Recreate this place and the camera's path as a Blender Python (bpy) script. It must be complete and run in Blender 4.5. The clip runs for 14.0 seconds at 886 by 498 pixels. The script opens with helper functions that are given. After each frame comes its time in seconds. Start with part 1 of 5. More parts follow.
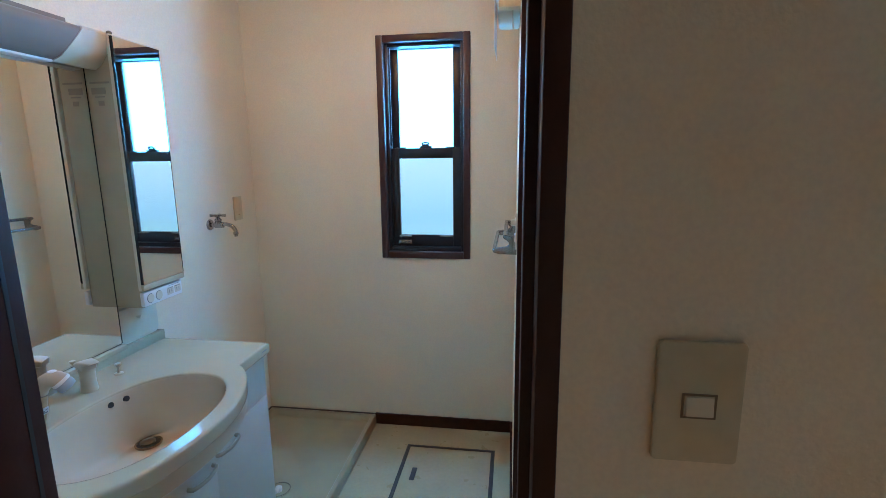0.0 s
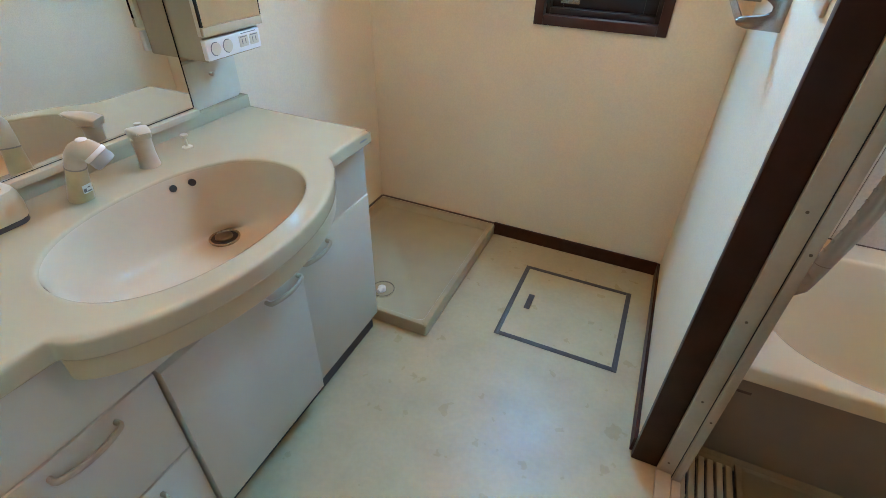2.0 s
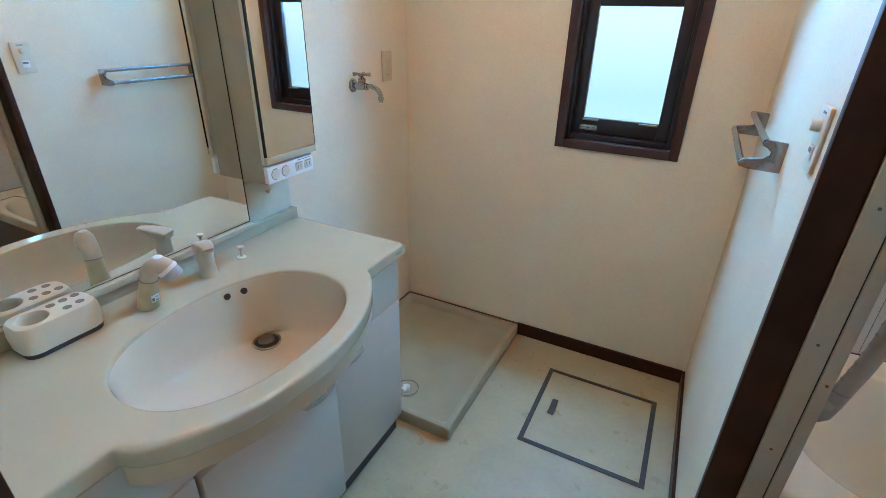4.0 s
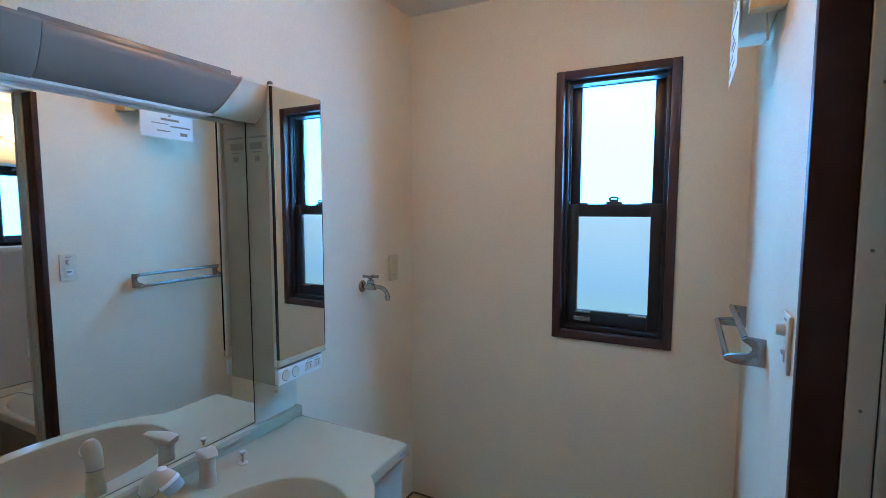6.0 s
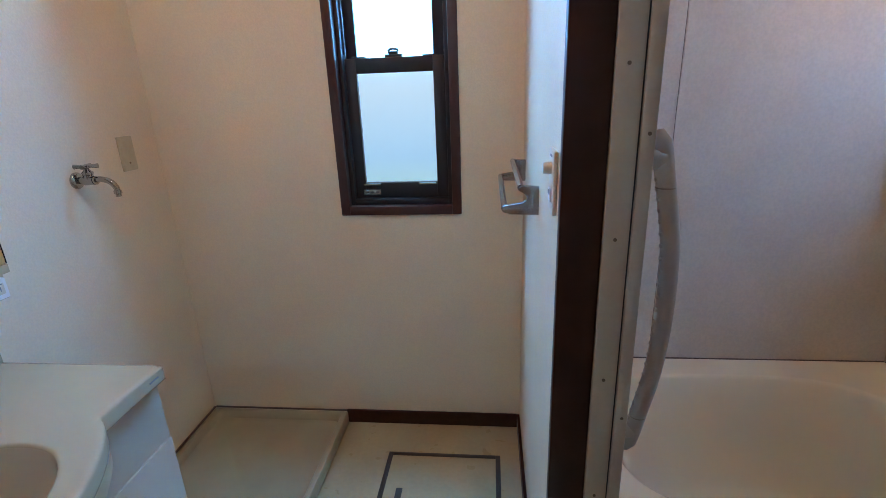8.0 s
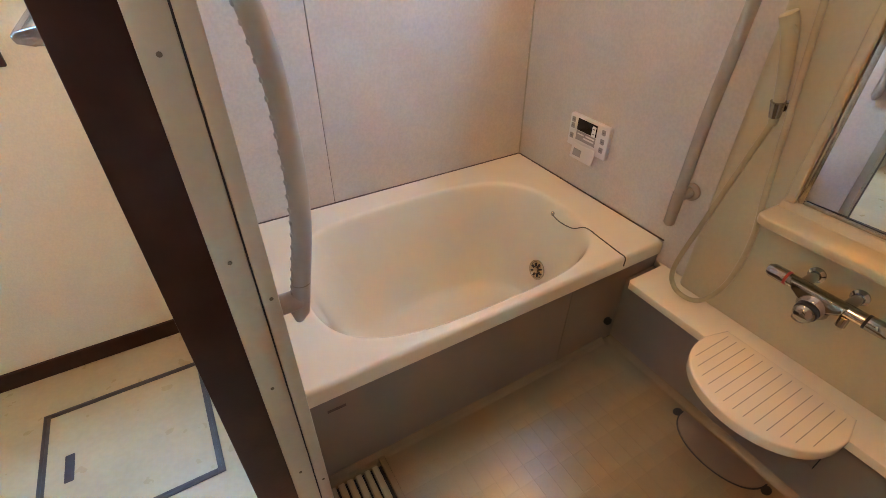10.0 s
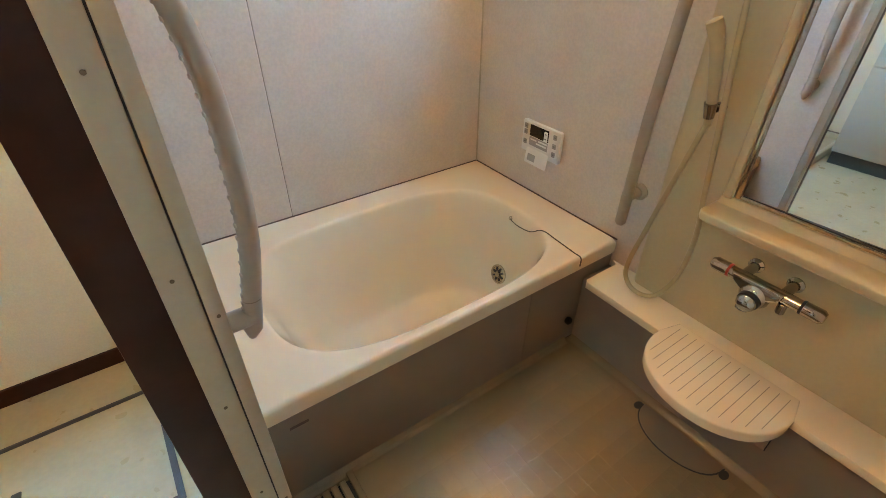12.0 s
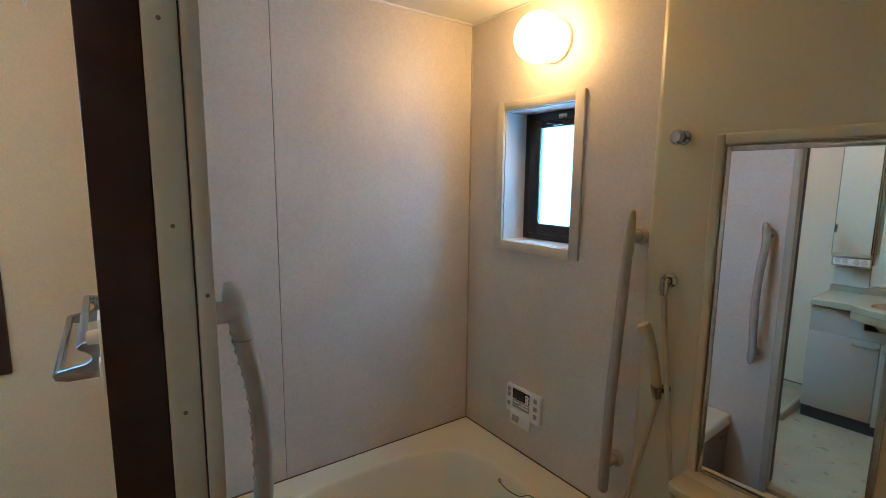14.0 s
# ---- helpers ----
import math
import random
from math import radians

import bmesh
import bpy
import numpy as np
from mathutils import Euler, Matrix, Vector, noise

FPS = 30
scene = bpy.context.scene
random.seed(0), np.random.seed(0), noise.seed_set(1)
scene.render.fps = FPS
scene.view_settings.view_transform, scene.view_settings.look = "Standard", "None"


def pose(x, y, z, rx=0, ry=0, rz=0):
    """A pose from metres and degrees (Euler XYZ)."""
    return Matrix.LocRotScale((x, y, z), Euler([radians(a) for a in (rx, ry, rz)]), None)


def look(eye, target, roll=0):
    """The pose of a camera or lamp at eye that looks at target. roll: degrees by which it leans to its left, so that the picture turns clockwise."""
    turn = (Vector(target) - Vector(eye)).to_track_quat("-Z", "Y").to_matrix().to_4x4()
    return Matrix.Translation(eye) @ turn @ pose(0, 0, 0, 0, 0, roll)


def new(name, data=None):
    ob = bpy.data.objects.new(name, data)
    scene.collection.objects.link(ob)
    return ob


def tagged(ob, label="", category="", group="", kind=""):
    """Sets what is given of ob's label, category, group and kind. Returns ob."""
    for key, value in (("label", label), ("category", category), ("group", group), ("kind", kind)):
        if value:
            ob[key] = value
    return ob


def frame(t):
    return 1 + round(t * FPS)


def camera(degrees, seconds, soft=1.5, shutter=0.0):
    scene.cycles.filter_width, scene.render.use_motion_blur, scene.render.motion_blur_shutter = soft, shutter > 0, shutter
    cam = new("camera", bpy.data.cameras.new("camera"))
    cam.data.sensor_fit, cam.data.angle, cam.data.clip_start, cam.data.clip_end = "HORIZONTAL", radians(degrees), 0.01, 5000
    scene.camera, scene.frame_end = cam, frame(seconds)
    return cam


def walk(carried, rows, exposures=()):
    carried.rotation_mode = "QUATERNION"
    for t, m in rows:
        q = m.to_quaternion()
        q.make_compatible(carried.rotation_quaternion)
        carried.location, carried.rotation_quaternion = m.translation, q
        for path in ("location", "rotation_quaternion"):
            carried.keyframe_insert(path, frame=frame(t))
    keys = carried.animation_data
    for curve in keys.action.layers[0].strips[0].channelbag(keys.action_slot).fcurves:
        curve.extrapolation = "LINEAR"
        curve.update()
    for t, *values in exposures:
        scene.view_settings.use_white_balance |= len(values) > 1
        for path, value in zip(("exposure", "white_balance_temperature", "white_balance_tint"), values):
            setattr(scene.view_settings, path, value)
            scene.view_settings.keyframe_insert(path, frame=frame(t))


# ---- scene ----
cam = camera(86.0, 14.0, soft=0.7)
PATH = [
    (0, (-0.004, -0.109, 1.473), (-0.287, 1.837, 1.106), -0.6),
    (0.2, (-0.055, -0.018, 1.456), (-0.502, 1.877, 0.989), 0.3),
    (0.4, (-0.108, 0.064, 1.415), (-0.645, 1.909, 0.855), 0.8),
    (0.5, (-0.135, 0.105, 1.399), (-0.703, 1.922, 0.784), 1.1),
    (0.8, (-0.192, 0.237, 1.386), (-0.816, 1.963, 0.589), 1.5),
    (1, (-0.2, 0.297, 1.361), (-0.838, 1.959, 0.449), 1.5),
    (1.5, (-0.205, 0.382, 1.333), (-0.838, 1.926, 0.23), 1.2),
    (2, (-0.201, 0.394, 1.323), (-0.842, 1.88, 0.147), 1.5),
    (2.5, (-0.205, 0.396, 1.322), (-0.848, 1.831, 0.085), 1.7),
    (3, (-0.205, 0.391, 1.321), (-0.855, 1.802, 0.061), 1.8),
    (3.5, (-0.21, 0.386, 1.328), (-0.902, 1.864, 0.171), 1.9),
    (4, (-0.203, 0.35, 1.432), (-1.01, 1.957, 0.557), 1.4),
    (4.2, (-0.19, 0.331, 1.464), (-1.037, 1.987, 0.729), 1.3),
    (6.3, (-0.172, 0.289, 1.518), (-1.082, 2.064, 1.372), 0.0),
    (6.5, (-0.172, 0.289, 1.52), (-1.076, 2.067, 1.382), 0.1),
    (7, (-0.176, 0.299, 1.514), (-1.018, 2.104, 1.335), -0.4),
    (7.5, (-0.14, 0.4, 1.474), (-0.774, 2.261, 1.104), -1.7),
    (8, (-0.103, 0.542, 1.415), (-0.303, 2.429, 0.783), -2.2),
    (8.5, (-0.028, 0.689, 1.348), (0.255, 2.455, 0.454), -1.1),
    (8.6, (-0.003, 0.709, 1.346), (0.343, 2.441, 0.409), -0.9),
    (9, (0.057, 0.757, 1.317), (0.616, 2.373, 0.28), -0.5),
    (9.2, (0.069, 0.754, 1.309), (0.71, 2.317, 0.238), -0.2),
    (11.3, (0.125, 0.722, 1.282), (0.995, 1.984, -0.003), 0.1),
    (11.5, (0.125, 0.721, 1.28), (0.999, 1.978, -0.007), 0.2),
    (12, (0.125, 0.713, 1.298), (1.055, 2.052, 0.14), 0.0),
    (12.5, (0.084, 0.668, 1.411), (1.11, 2.15, 0.545), 0.3),
    (13, (0.054, 0.61, 1.473), (1.153, 2.194, 0.942), 0.4),
    (13.5, (0.038, 0.588, 1.494), (1.173, 2.187, 1.101), 0.3),
    (14, (0.03, 0.568, 1.512), (1.181, 2.179, 1.23), 0.6),
]
STOPS = [(0, -0.40, 6100, 6), (0.5, -0.40, 6000, 4), (0.9, -0.28, 6300, 4), (1.5, -0.01, 7900, 10), (3, 0.14, 9000, 15), (4.0, -0.01, 7300, 10), (6.5, -0.79, 6000, 8), (7.5, -0.79, 6100, 10),
         (8.0, -0.55, 7000, 18), (8.5, -0.12, 8500, 26), (9.2, 0.50, 9000, 26), (11.5, 0.55, 9700, 17), (12.5, 0.44, 8800, 10), (13.0, -0.08, 8400, 9), (14, -0.66, 8300, 8)]
walk(cam, [(t, look(eye, target, roll)) for t, eye, target, roll in PATH], STOPS)
WASH_UP, BATH_DAY, OUT_GLOW, LAMP, CEIL_LAMP = 132.0, 76.0, 1.45, 33.0, 84.0

# ---------- world, sun, lights ----------
world = bpy.data.worlds.new("sky")
scene.world = world
world.use_nodes = True
_sky = world.node_tree.nodes.new("ShaderNodeTexSky")
_sky.sky_type, _sky.sun_disc, _sky.sun_elevation, _sky.sun_rotation = "NISHITA", False, radians(40), radians(87)
_bg = world.node_tree.nodes["Background"]
_bg.inputs[1].default_value = 0.06
world.node_tree.links.new(_sky.outputs[0], _bg.inputs[0])
_sun = new("sun", bpy.data.lights.new("sun", "SUN"))
_sun.data.energy, _sun.data.angle, _sun.data.color = 3.4, radians(0.6), (1.0, 0.90, 0.76)
_sun.matrix_world = look((10, 0.5, 8.5), (0, 0, 0))


# ---------- materials ----------
def mat(name, col, rough=0.5, metal=0.0, var=0.05, vscale=5.0, bump=0.0, bscale=300.0, spec=0.5, coat=0.0, speck=0.0, sscale=400.0, rvar=0.0, dist=0.002, dots=0.0):
    m = bpy.data.materials.new(name)
    m.use_nodes = True
    n, l = m.node_tree.nodes, m.node_tree.links
    p = n["Principled BSDF"]
    p.inputs["Roughness"].default_value, p.inputs["Metallic"].default_value = rough, metal
    p.inputs["Specular IOR Level"].default_value, p.inputs["Coat Weight"].default_value = spec, coat
    tc = n.new("ShaderNodeTexCoord")

    def noise_tex(scale, detail=3.0):
        t = n.new("ShaderNodeTexNoise")
        t.inputs["Scale"].default_value, t.inputs["Detail"].default_value = scale, detail
        l.new(tc.outputs["Object"], t.inputs["Vector"])
        return t

    def ramp(fac, lo, hi, c0, c1):
        r = n.new("ShaderNodeValToRGB")
        r.color_ramp.elements[0].position, r.color_ramp.elements[1].position = lo, hi
        r.color_ramp.elements[0].color, r.color_ramp.elements[1].color = (*c0, 1), (*c1, 1)
        l.new(fac, r.inputs[0])
        return r
    big = noise_tex(vscale)
    r1 = ramp(big.outputs["Fac"], 0.3, 0.7, [c * (1 - var) for c in col], [min(1, c * (1 + var)) for c in col])
    last = r1.outputs[0]
    if speck:
        fine = noise_tex(sscale, 2.0)
        r2 = ramp(fine.outputs["Fac"], 0.35, 0.65, [1 - speck] * 3, [1.0] * 3)
        mx = n.new("ShaderNodeMix")
        mx.data_type, mx.blend_type = "RGBA", "MULTIPLY"
        mx.inputs["Factor"].default_value = 1.0
        l.new(last, mx.inputs["A"])
        l.new(r2.outputs[0], mx.inputs["B"])
        last = mx.outputs["Result"]
    if dots:
        dn = noise_tex(42.0, 1.0)
        r3 = ramp(dn.outputs["Fac"], 0.745, 0.79, [1.0] * 3, [1 - dots] * 3)
        m3 = n.new("ShaderNodeMix")
        m3.data_type, m3.blend_type = "RGBA", "MULTIPLY"
        m3.inputs["Factor"].default_value = 1.0
        l.new(last, m3.inputs["A"])
        l.new(r3.outputs[0], m3.inputs["B"])
        last = m3.outputs["Result"]
    l.new(last, p.inputs["Base Color"])
    if rvar:
        rn = noise_tex(vscale * 2.3)
        mr = n.new("ShaderNodeMapRange")
        mr.inputs["To Min"].default_value, mr.inputs["To Max"].default_value = max(0.02, rough - rvar), rough + rvar
        l.new(rn.outputs["Fac"], mr.inputs["Value"])
        l.new(mr.outputs[0], p.inputs["Roughness"])
    if bump:
        b = n.new("ShaderNodeBump")
        b.inputs["Strength"].default_value, b.inputs["Distance"].default_value = bump, dist
        bn = noise_tex(bscale, 2.0)
        l.new(bn.outputs["Fac"], b.inputs["Height"])
        l.new(b.outputs[0], p.inputs["Normal"])
    return m


def glass(name, rough, bump=0.0, bscale=120.0, tint=(1, 1, 1)):
    m = bpy.data.materials.new(name)
    m.use_nodes = True
    n, l = m.node_tree.nodes, m.node_tree.links
    p = n["Principled BSDF"]
    p.inputs["Base Color"].default_value = (*tint, 1)
    p.inputs["Transmission Weight"].default_value, p.inputs["Roughness"].default_value, p.inputs["IOR"].default_value = 1.0, rough, 1.45
    if bump:
        b, t, tc = n.new("ShaderNodeBump"), n.new("ShaderNodeTexNoise"), n.new("ShaderNodeTexCoord")
        t.inputs["Scale"].default_value = bscale
        b.inputs["Strength"].default_value, b.inputs["Distance"].default_value = bump, 0.003
        l.new(tc.outputs["Object"], t.inputs["Vector"])
        l.new(t.outputs["Fac"], b.inputs["Height"])
        l.new(b.outputs[0], p.inputs["Normal"])
    return m


def glow(name, stops, strength, z0=0.0, z1=1.0):
    """Emission with a gradient in height from z0 to z1."""
    m = bpy.data.materials.new(name)
    m.use_nodes = True
    n, l = m.node_tree.nodes, m.node_tree.links
    n.remove(n["Principled BSDF"])
    e, out = n.new("ShaderNodeEmission"), n["Material Output"]
    tc, sx, mr, r = n.new("ShaderNodeTexCoord"), n.new("ShaderNodeSeparateXYZ"), n.new("ShaderNodeMapRange"), n.new("ShaderNodeValToRGB")
    mr.inputs["From Min"].default_value, mr.inputs["From Max"].default_value = z0, z1
    l.new(tc.outputs["Object"], sx.inputs[0])
    l.new(sx.outputs["Z"], mr.inputs["Value"])
    l.new(mr.outputs[0], r.inputs[0])
    el = r.color_ramp.elements
    for i, (pos, c) in enumerate(stops):
        e_ = el[i] if i < 2 else el.new(pos)
        e_.position, e_.color = pos, (*c, 1)
    l.new(r.outputs[0], e.inputs[0])
    e.inputs[1].default_value = strength
    l.new(e.outputs[0], out.inputs[0])
    return m


M_WALL = mat("wallpaper", (0.79, 0.68, 0.515), 0.85, var=0.035, vscale=2.5, bump=0.4, bscale=210, spec=0.25, speck=0.055, sscale=150)
M_ROUGH = mat("rough_wallpaper", (0.79, 0.68, 0.515), 0.82, var=0.035, vscale=2.5, bump=0.75, bscale=230, spec=0.3, speck=0.06, sscale=160, dist=0.003)
M_CEIL = mat("ceiling_paper", (0.76, 0.72, 0.67), 0.9, var=0.02, bump=0.3, bscale=180, spec=0.2)
M_VINYL = mat("vinyl_floor", (0.47, 0.385, 0.243), 0.30, var=0.07, vscale=6, bump=0.12, bscale=90, speck=0.05, sscale=60, rvar=0.08)
M_TRIM = mat("dark_stained_wood", (0.042, 0.016, 0.010), 0.42, var=0.25, vscale=14, bump=0.10, bscale=140, spec=0.15)
M_WOODWIN = mat("red_brown_window_casing", (0.050, 0.017, 0.011), 0.42, var=0.2, vscale=12, bump=0.1, bscale=160)
M_ALU = mat("dark_bronze_aluminium", (0.022, 0.021, 0.024), 0.35, metal=0.3, var=0.1)
M_GREY_ALU = mat("brushed_aluminium", (0.34, 0.345, 0.35), 0.22, metal=0.95, var=0.03)
M_CREAM = mat("cream_painted_frame", (0.50, 0.435, 0.33), 0.42, var=0.06, vscale=7, bump=0.06, bscale=200, speck=0.04, sscale=90)
M_PINK = mat("pink_bath_panel", (0.69, 0.60, 0.51), 0.42, var=0.04, vscale=5, bump=0.15, bscale=160, speck=0.085, sscale=120)
M_PANEL = mat("beige_bath_panel", (0.55, 0.45, 0.275), 0.33, var=0.04, vscale=3, speck=0.03, sscale=80)
M_TUB = mat("cream_acrylic_tub", (0.86, 0.75, 0.56), 0.06, var=0.02, vscale=3, spec=0.5)
M_APRON = mat("taupe_apron_panel", (0.27, 0.215, 0.165), 0.45, var=0.06, vscale=6, bump=0.05, bscale=180)
M_BFLOOR = mat("tan_bath_floor", (0.285, 0.22, 0.135), 0.22, var=0.08, vscale=5, bump=0.05, bscale=160, rvar=0.05, speck=0.06, sscale=300)
M_BCEIL = mat("bath_ceiling", (0.78, 0.74, 0.66), 0.5, var=0.02)
M_LAM = mat("white_laminate", (0.54, 0.49, 0.41), 0.36, var=0.02, vscale=4, bump=0.03, bscale=220)
M_COUNTER = mat("cream_white_counter", (0.46, 0.385, 0.262), 0.10, var=0.03, vscale=4, spec=0.5)
M_BASIN = mat("beige_basin", (0.60, 0.475, 0.345), 0.08, var=0.05, vscale=4)
M_SKIRT = mat("yellowed_skirt", (0.50, 0.38, 0.23), 0.3, var=0.06)
M_PLASTIC = mat("ivory_plastic", (0.64, 0.57, 0.45), 0.38, var=0.05, vscale=20)
M_AGED = mat("aged_pinkish_plastic", (0.52, 0.405, 0.295), 0.32, var=0.07, vscale=25)
M_YELLOWED = mat("yellowed_plastic", (0.52, 0.37, 0.20), 0.34, var=0.1, vscale=30)
M_WHITE = mat("white_plastic", (0.78, 0.765, 0.74), 0.35, var=0.03)
M_COVER = mat("grey_acrylic_lamp_cover", (0.22, 0.18, 0.145), 0.3, var=0.04, vscale=9)
M_DOOR_HANDLE = mat("greige_handle", (0.40, 0.33, 0.24), 0.28, var=0.06, vscale=30)
M_BAR = mat("grey_beige_grab_bar", (0.44, 0.39, 0.32), 0.45, var=0.05, vscale=25, bump=0.05)
M_BAR2 = mat("tan_grab_bar", (0.42, 0.35, 0.26), 0.42, var=0.05, vscale=25)
M_CHROME = mat("chrome", (0.40, 0.40, 0.40), 0.07, metal=1.0, var=0.02)
M_STEEL = mat("stained_steel", (0.50, 0.46, 0.40), 0.22, metal=1.0, var=0.15, vscale=60)
M_BLACK = mat("black_rubber", (0.02, 0.02, 0.02), 0.5, var=0.1)
M_KICK = mat("dark_grey_kick", (0.045, 0.047, 0.052), 0.5, var=0.1)
M_FRAMEGREY = mat("hatch_frame", (0.062, 0.060, 0.060), 0.4, metal=0.4, var=0.15, vscale=30)
M_PAN = mat("ivory_washer_pan", (0.39, 0.325, 0.21), 0.32, var=0.06, vscale=6, bump=0.06, bscale=150, rvar=0.06)
M_MIRROR = mat("mirror_silver", (0.88, 0.90, 0.89), 0.015, metal=1.0, var=0.01)
M_MIRROR_EDGE = mat("mirror_edge", (0.018, 0.026, 0.027), 0.15, metal=0.2, var=0.05)
M_PAPER = mat("white_paper", (0.80, 0.80, 0.79), 0.7, var=0.02)
M_INK2 = mat("faded_print", (0.27, 0.215, 0.155), 0.6, var=0.05)
M_DRAIN = mat("dark_taupe_cover", (0.20, 0.15, 0.105), 0.4, var=0.06)
M_INK = mat("grey_print", (0.20, 0.20, 0.21), 0.6, var=0.05)
M_PLATE = mat("yellowed_switch_plate", (0.52, 0.45, 0.30), 0.4, var=0.06, vscale=40)
M_SCREEN = mat("dark_display", (0.015, 0.016, 0.018), 0.12, var=0.05)
M_BUTTON = mat("grey_button", (0.36, 0.35, 0.34), 0.5, var=0.03)
M_HOSE = mat("beige_hose", (0.46, 0.37, 0.21), 0.35, var=0.05, vscale=30)
M_SLAT = mat("tan_grating_slat", (0.37, 0.30, 0.20), 0.4, var=0.06, vscale=12)
M_HOLDER = mat("ivory_tan_plastic", (0.56, 0.475, 0.345), 0.35, var=0.05, vscale=20)
# tan plastic, base colour also darkened for the shade on the cabinet's side
M_CABINET = mat("shaded_tan_plastic", (0.40, 0.315, 0.21), 0.4, var=0.06, vscale=9)
M_CORD = mat("tarnished_chain", (0.16, 0.13, 0.09), 0.35, metal=0.7, var=0.1)
M_CAULK = mat("dark_caulk", (0.13, 0.09, 0.07), 0.7, var=0.2, vscale=40)
M_RED = mat("red_ring", (0.45, 0.05, 0.03), 0.4, var=0.05)
M_FROST = glass("frosted_glass", 0.30, 0.35, 140)
M_FROST2 = glass("pebbled_glass", 0.22, 0.9, 85)


# ---------- mesh helpers ----------
def box(x0, x1, y0, y1, z0, z1, bev=0.0, seg=2):
    bm = bmesh.new()
    bmesh.ops.create_cube(bm, size=1.0)
    for v in bm.verts:
        v.co = Vector(((x0 + x1) / 2 + v.co.x * (x1 - x0), (y0 + y1) / 2 + v.co.y * (y1 - y0), (z0 + z1) / 2 + v.co.z * (z1 - z0)))
    if bev:
        bmesh.ops.bevel(bm, geom=list(bm.edges), offset=bev, segments=seg, affect="EDGES", profile=0.5)
    return bm


def join(*bms):
    out = bmesh.new()
    for b in bms:
        me = bpy.data.meshes.new("tmp")
        b.to_mesh(me)
        b.free()
        out.from_mesh(me)
        bpy.data.meshes.remove(me)
    return out


def moved(bm, m):
    bmesh.ops.transform(bm, matrix=m, verts=bm.verts)
    return bm


def prism(pts, axis, a0, a1, bev=0.0, seg=2):
    """A polygon drawn in the plane across axis ('x': y,z; 'y': x,z; 'z': x,y), pushed from a0 to a1."""
    def at3(p, a):
        return {"x": (a, p[0], p[1]), "y": (p[0], a, p[1]), "z": (p[0], p[1], a)}[axis]
    bm = bmesh.new()
    lo, hi = [bm.verts.new(at3(p, a0)) for p in pts], [bm.verts.new(at3(p, a1)) for p in pts]
    bm.faces.new(lo)
    bm.faces.new(hi)
    for i in range(len(pts)):
        j = (i + 1) % len(pts)
        bm.faces.new((lo[i], lo[j], hi[j], hi[i]))
    bmesh.ops.recalc_face_normals(bm, faces=bm.faces)
    if bev:
        bmesh.ops.bevel(bm, geom=[e for f in list(bm.faces)[:2] for e in f.edges], offset=bev, segments=seg, affect="EDGES", profile=0.5)
    return bm


def rounded(x0, x1, y0, y1, r, n=5):
    pts = []
    for cx, cy, a in ((x1 - r, y1 - r, 0), (x0 + r, y1 - r, 90), (x0 + r, y0 + r, 180), (x1 - r, y0 + r, 270)):
        pts += [(cx + r * math.cos(radians(a + 90 * i / n)), cy + r * math.sin(radians(a + 90 * i / n))) for i in range(n + 1)]
    return pts


def smooth_path(pts, n=8):
    """Points along a rounded curve through pts."""
    p = [Vector(q) for q in pts]
    p = [2 * p[0] - p[1]] + p + [2 * p[-1] - p[-2]]
    out = []
    for i in range(1, len(p) - 2):
        for k in range(n):
            t = k / n
            a, b, c, d = p[i - 1:i + 3]
            out.append(0.5 * ((2 * b) + (c - a) * t + (2 * a - 5 * b + 4 * c - d) * t * t + (3 * b - a - 3 * c + d) * t ** 3))
    return out + [p[-2]]


def tube(pts, r, n=12, radii=None):
    """A capped round bar along pts; radii gives a radius for each point."""
    pts = [Vector(p) for p in pts]
    bm, rings, side = bmesh.new(), [], None
    for i, p in enumerate(pts):
        d = (pts[min(i + 1, len(pts) - 1)] - pts[max(i - 1, 0)]).normalized()
        if side is None:
            side = d.orthogonal().normalized()
        side = (side - d * side.dot(d)).normalized()
        up = d.cross(side)
        rr = radii[i] if radii else r
        rings.append([bm.verts.new(p + rr * (math.cos(2 * math.pi * k / n) * side + math.sin(2 * math.pi * k / n) * up)) for k in range(n)])
    for a, b in zip(rings, rings[1:]):
        for k in range(n):
            bm.faces.new((a[k], a[(k + 1) % n], b[(k + 1) % n], b[k]))
    bm.faces.new(rings[0][::-1])
    bm.faces.new(rings[-1])
    bmesh.ops.recalc_face_normals(bm, faces=bm.faces)
    return bm


def lathe(profile, origin, axis=(0, 0, 1), n=20):
    """Turned shape: profile of (radius, height along axis) from origin."""
    ax = Vector(axis).normalized()
    s = ax.orthogonal().normalized()
    u, o = ax.cross(s), Vector(origin)
    bm, rings = bmesh.new(), []
    for r, h in profile:
        rings.append([bm.verts.new(o + ax * h + max(r, 1e-4) * (math.cos(2 * math.pi * k / n) * s + math.sin(2 * math.pi * k / n) * u)) for k in range(n)])
    for a, b in zip(rings, rings[1:]):
        for k in range(n):
            bm.faces.new((a[k], a[(k + 1) % n], b[(k + 1) % n], b[k]))
    bm.faces.new(rings[0][::-1])
    bm.faces.new(rings[-1])
    bmesh.ops.recalc_face_normals(bm, faces=bm.faces)
    return bm


def world_of(ob):
    return Vector((0, 0, 0)) if ob.data else ob.location.copy()


def link(name, bm, material, smooth=40):
    me = bpy.data.meshes.new(name)
    bm.to_mesh(me)
    bm.free()
    me.materials.append(material)
    if smooth:
        me.polygons.foreach_set("use_smooth", [True] * len(me.polygons))
        me.set_sharp_from_angle(angle=radians(smooth))
    return new(name, me)


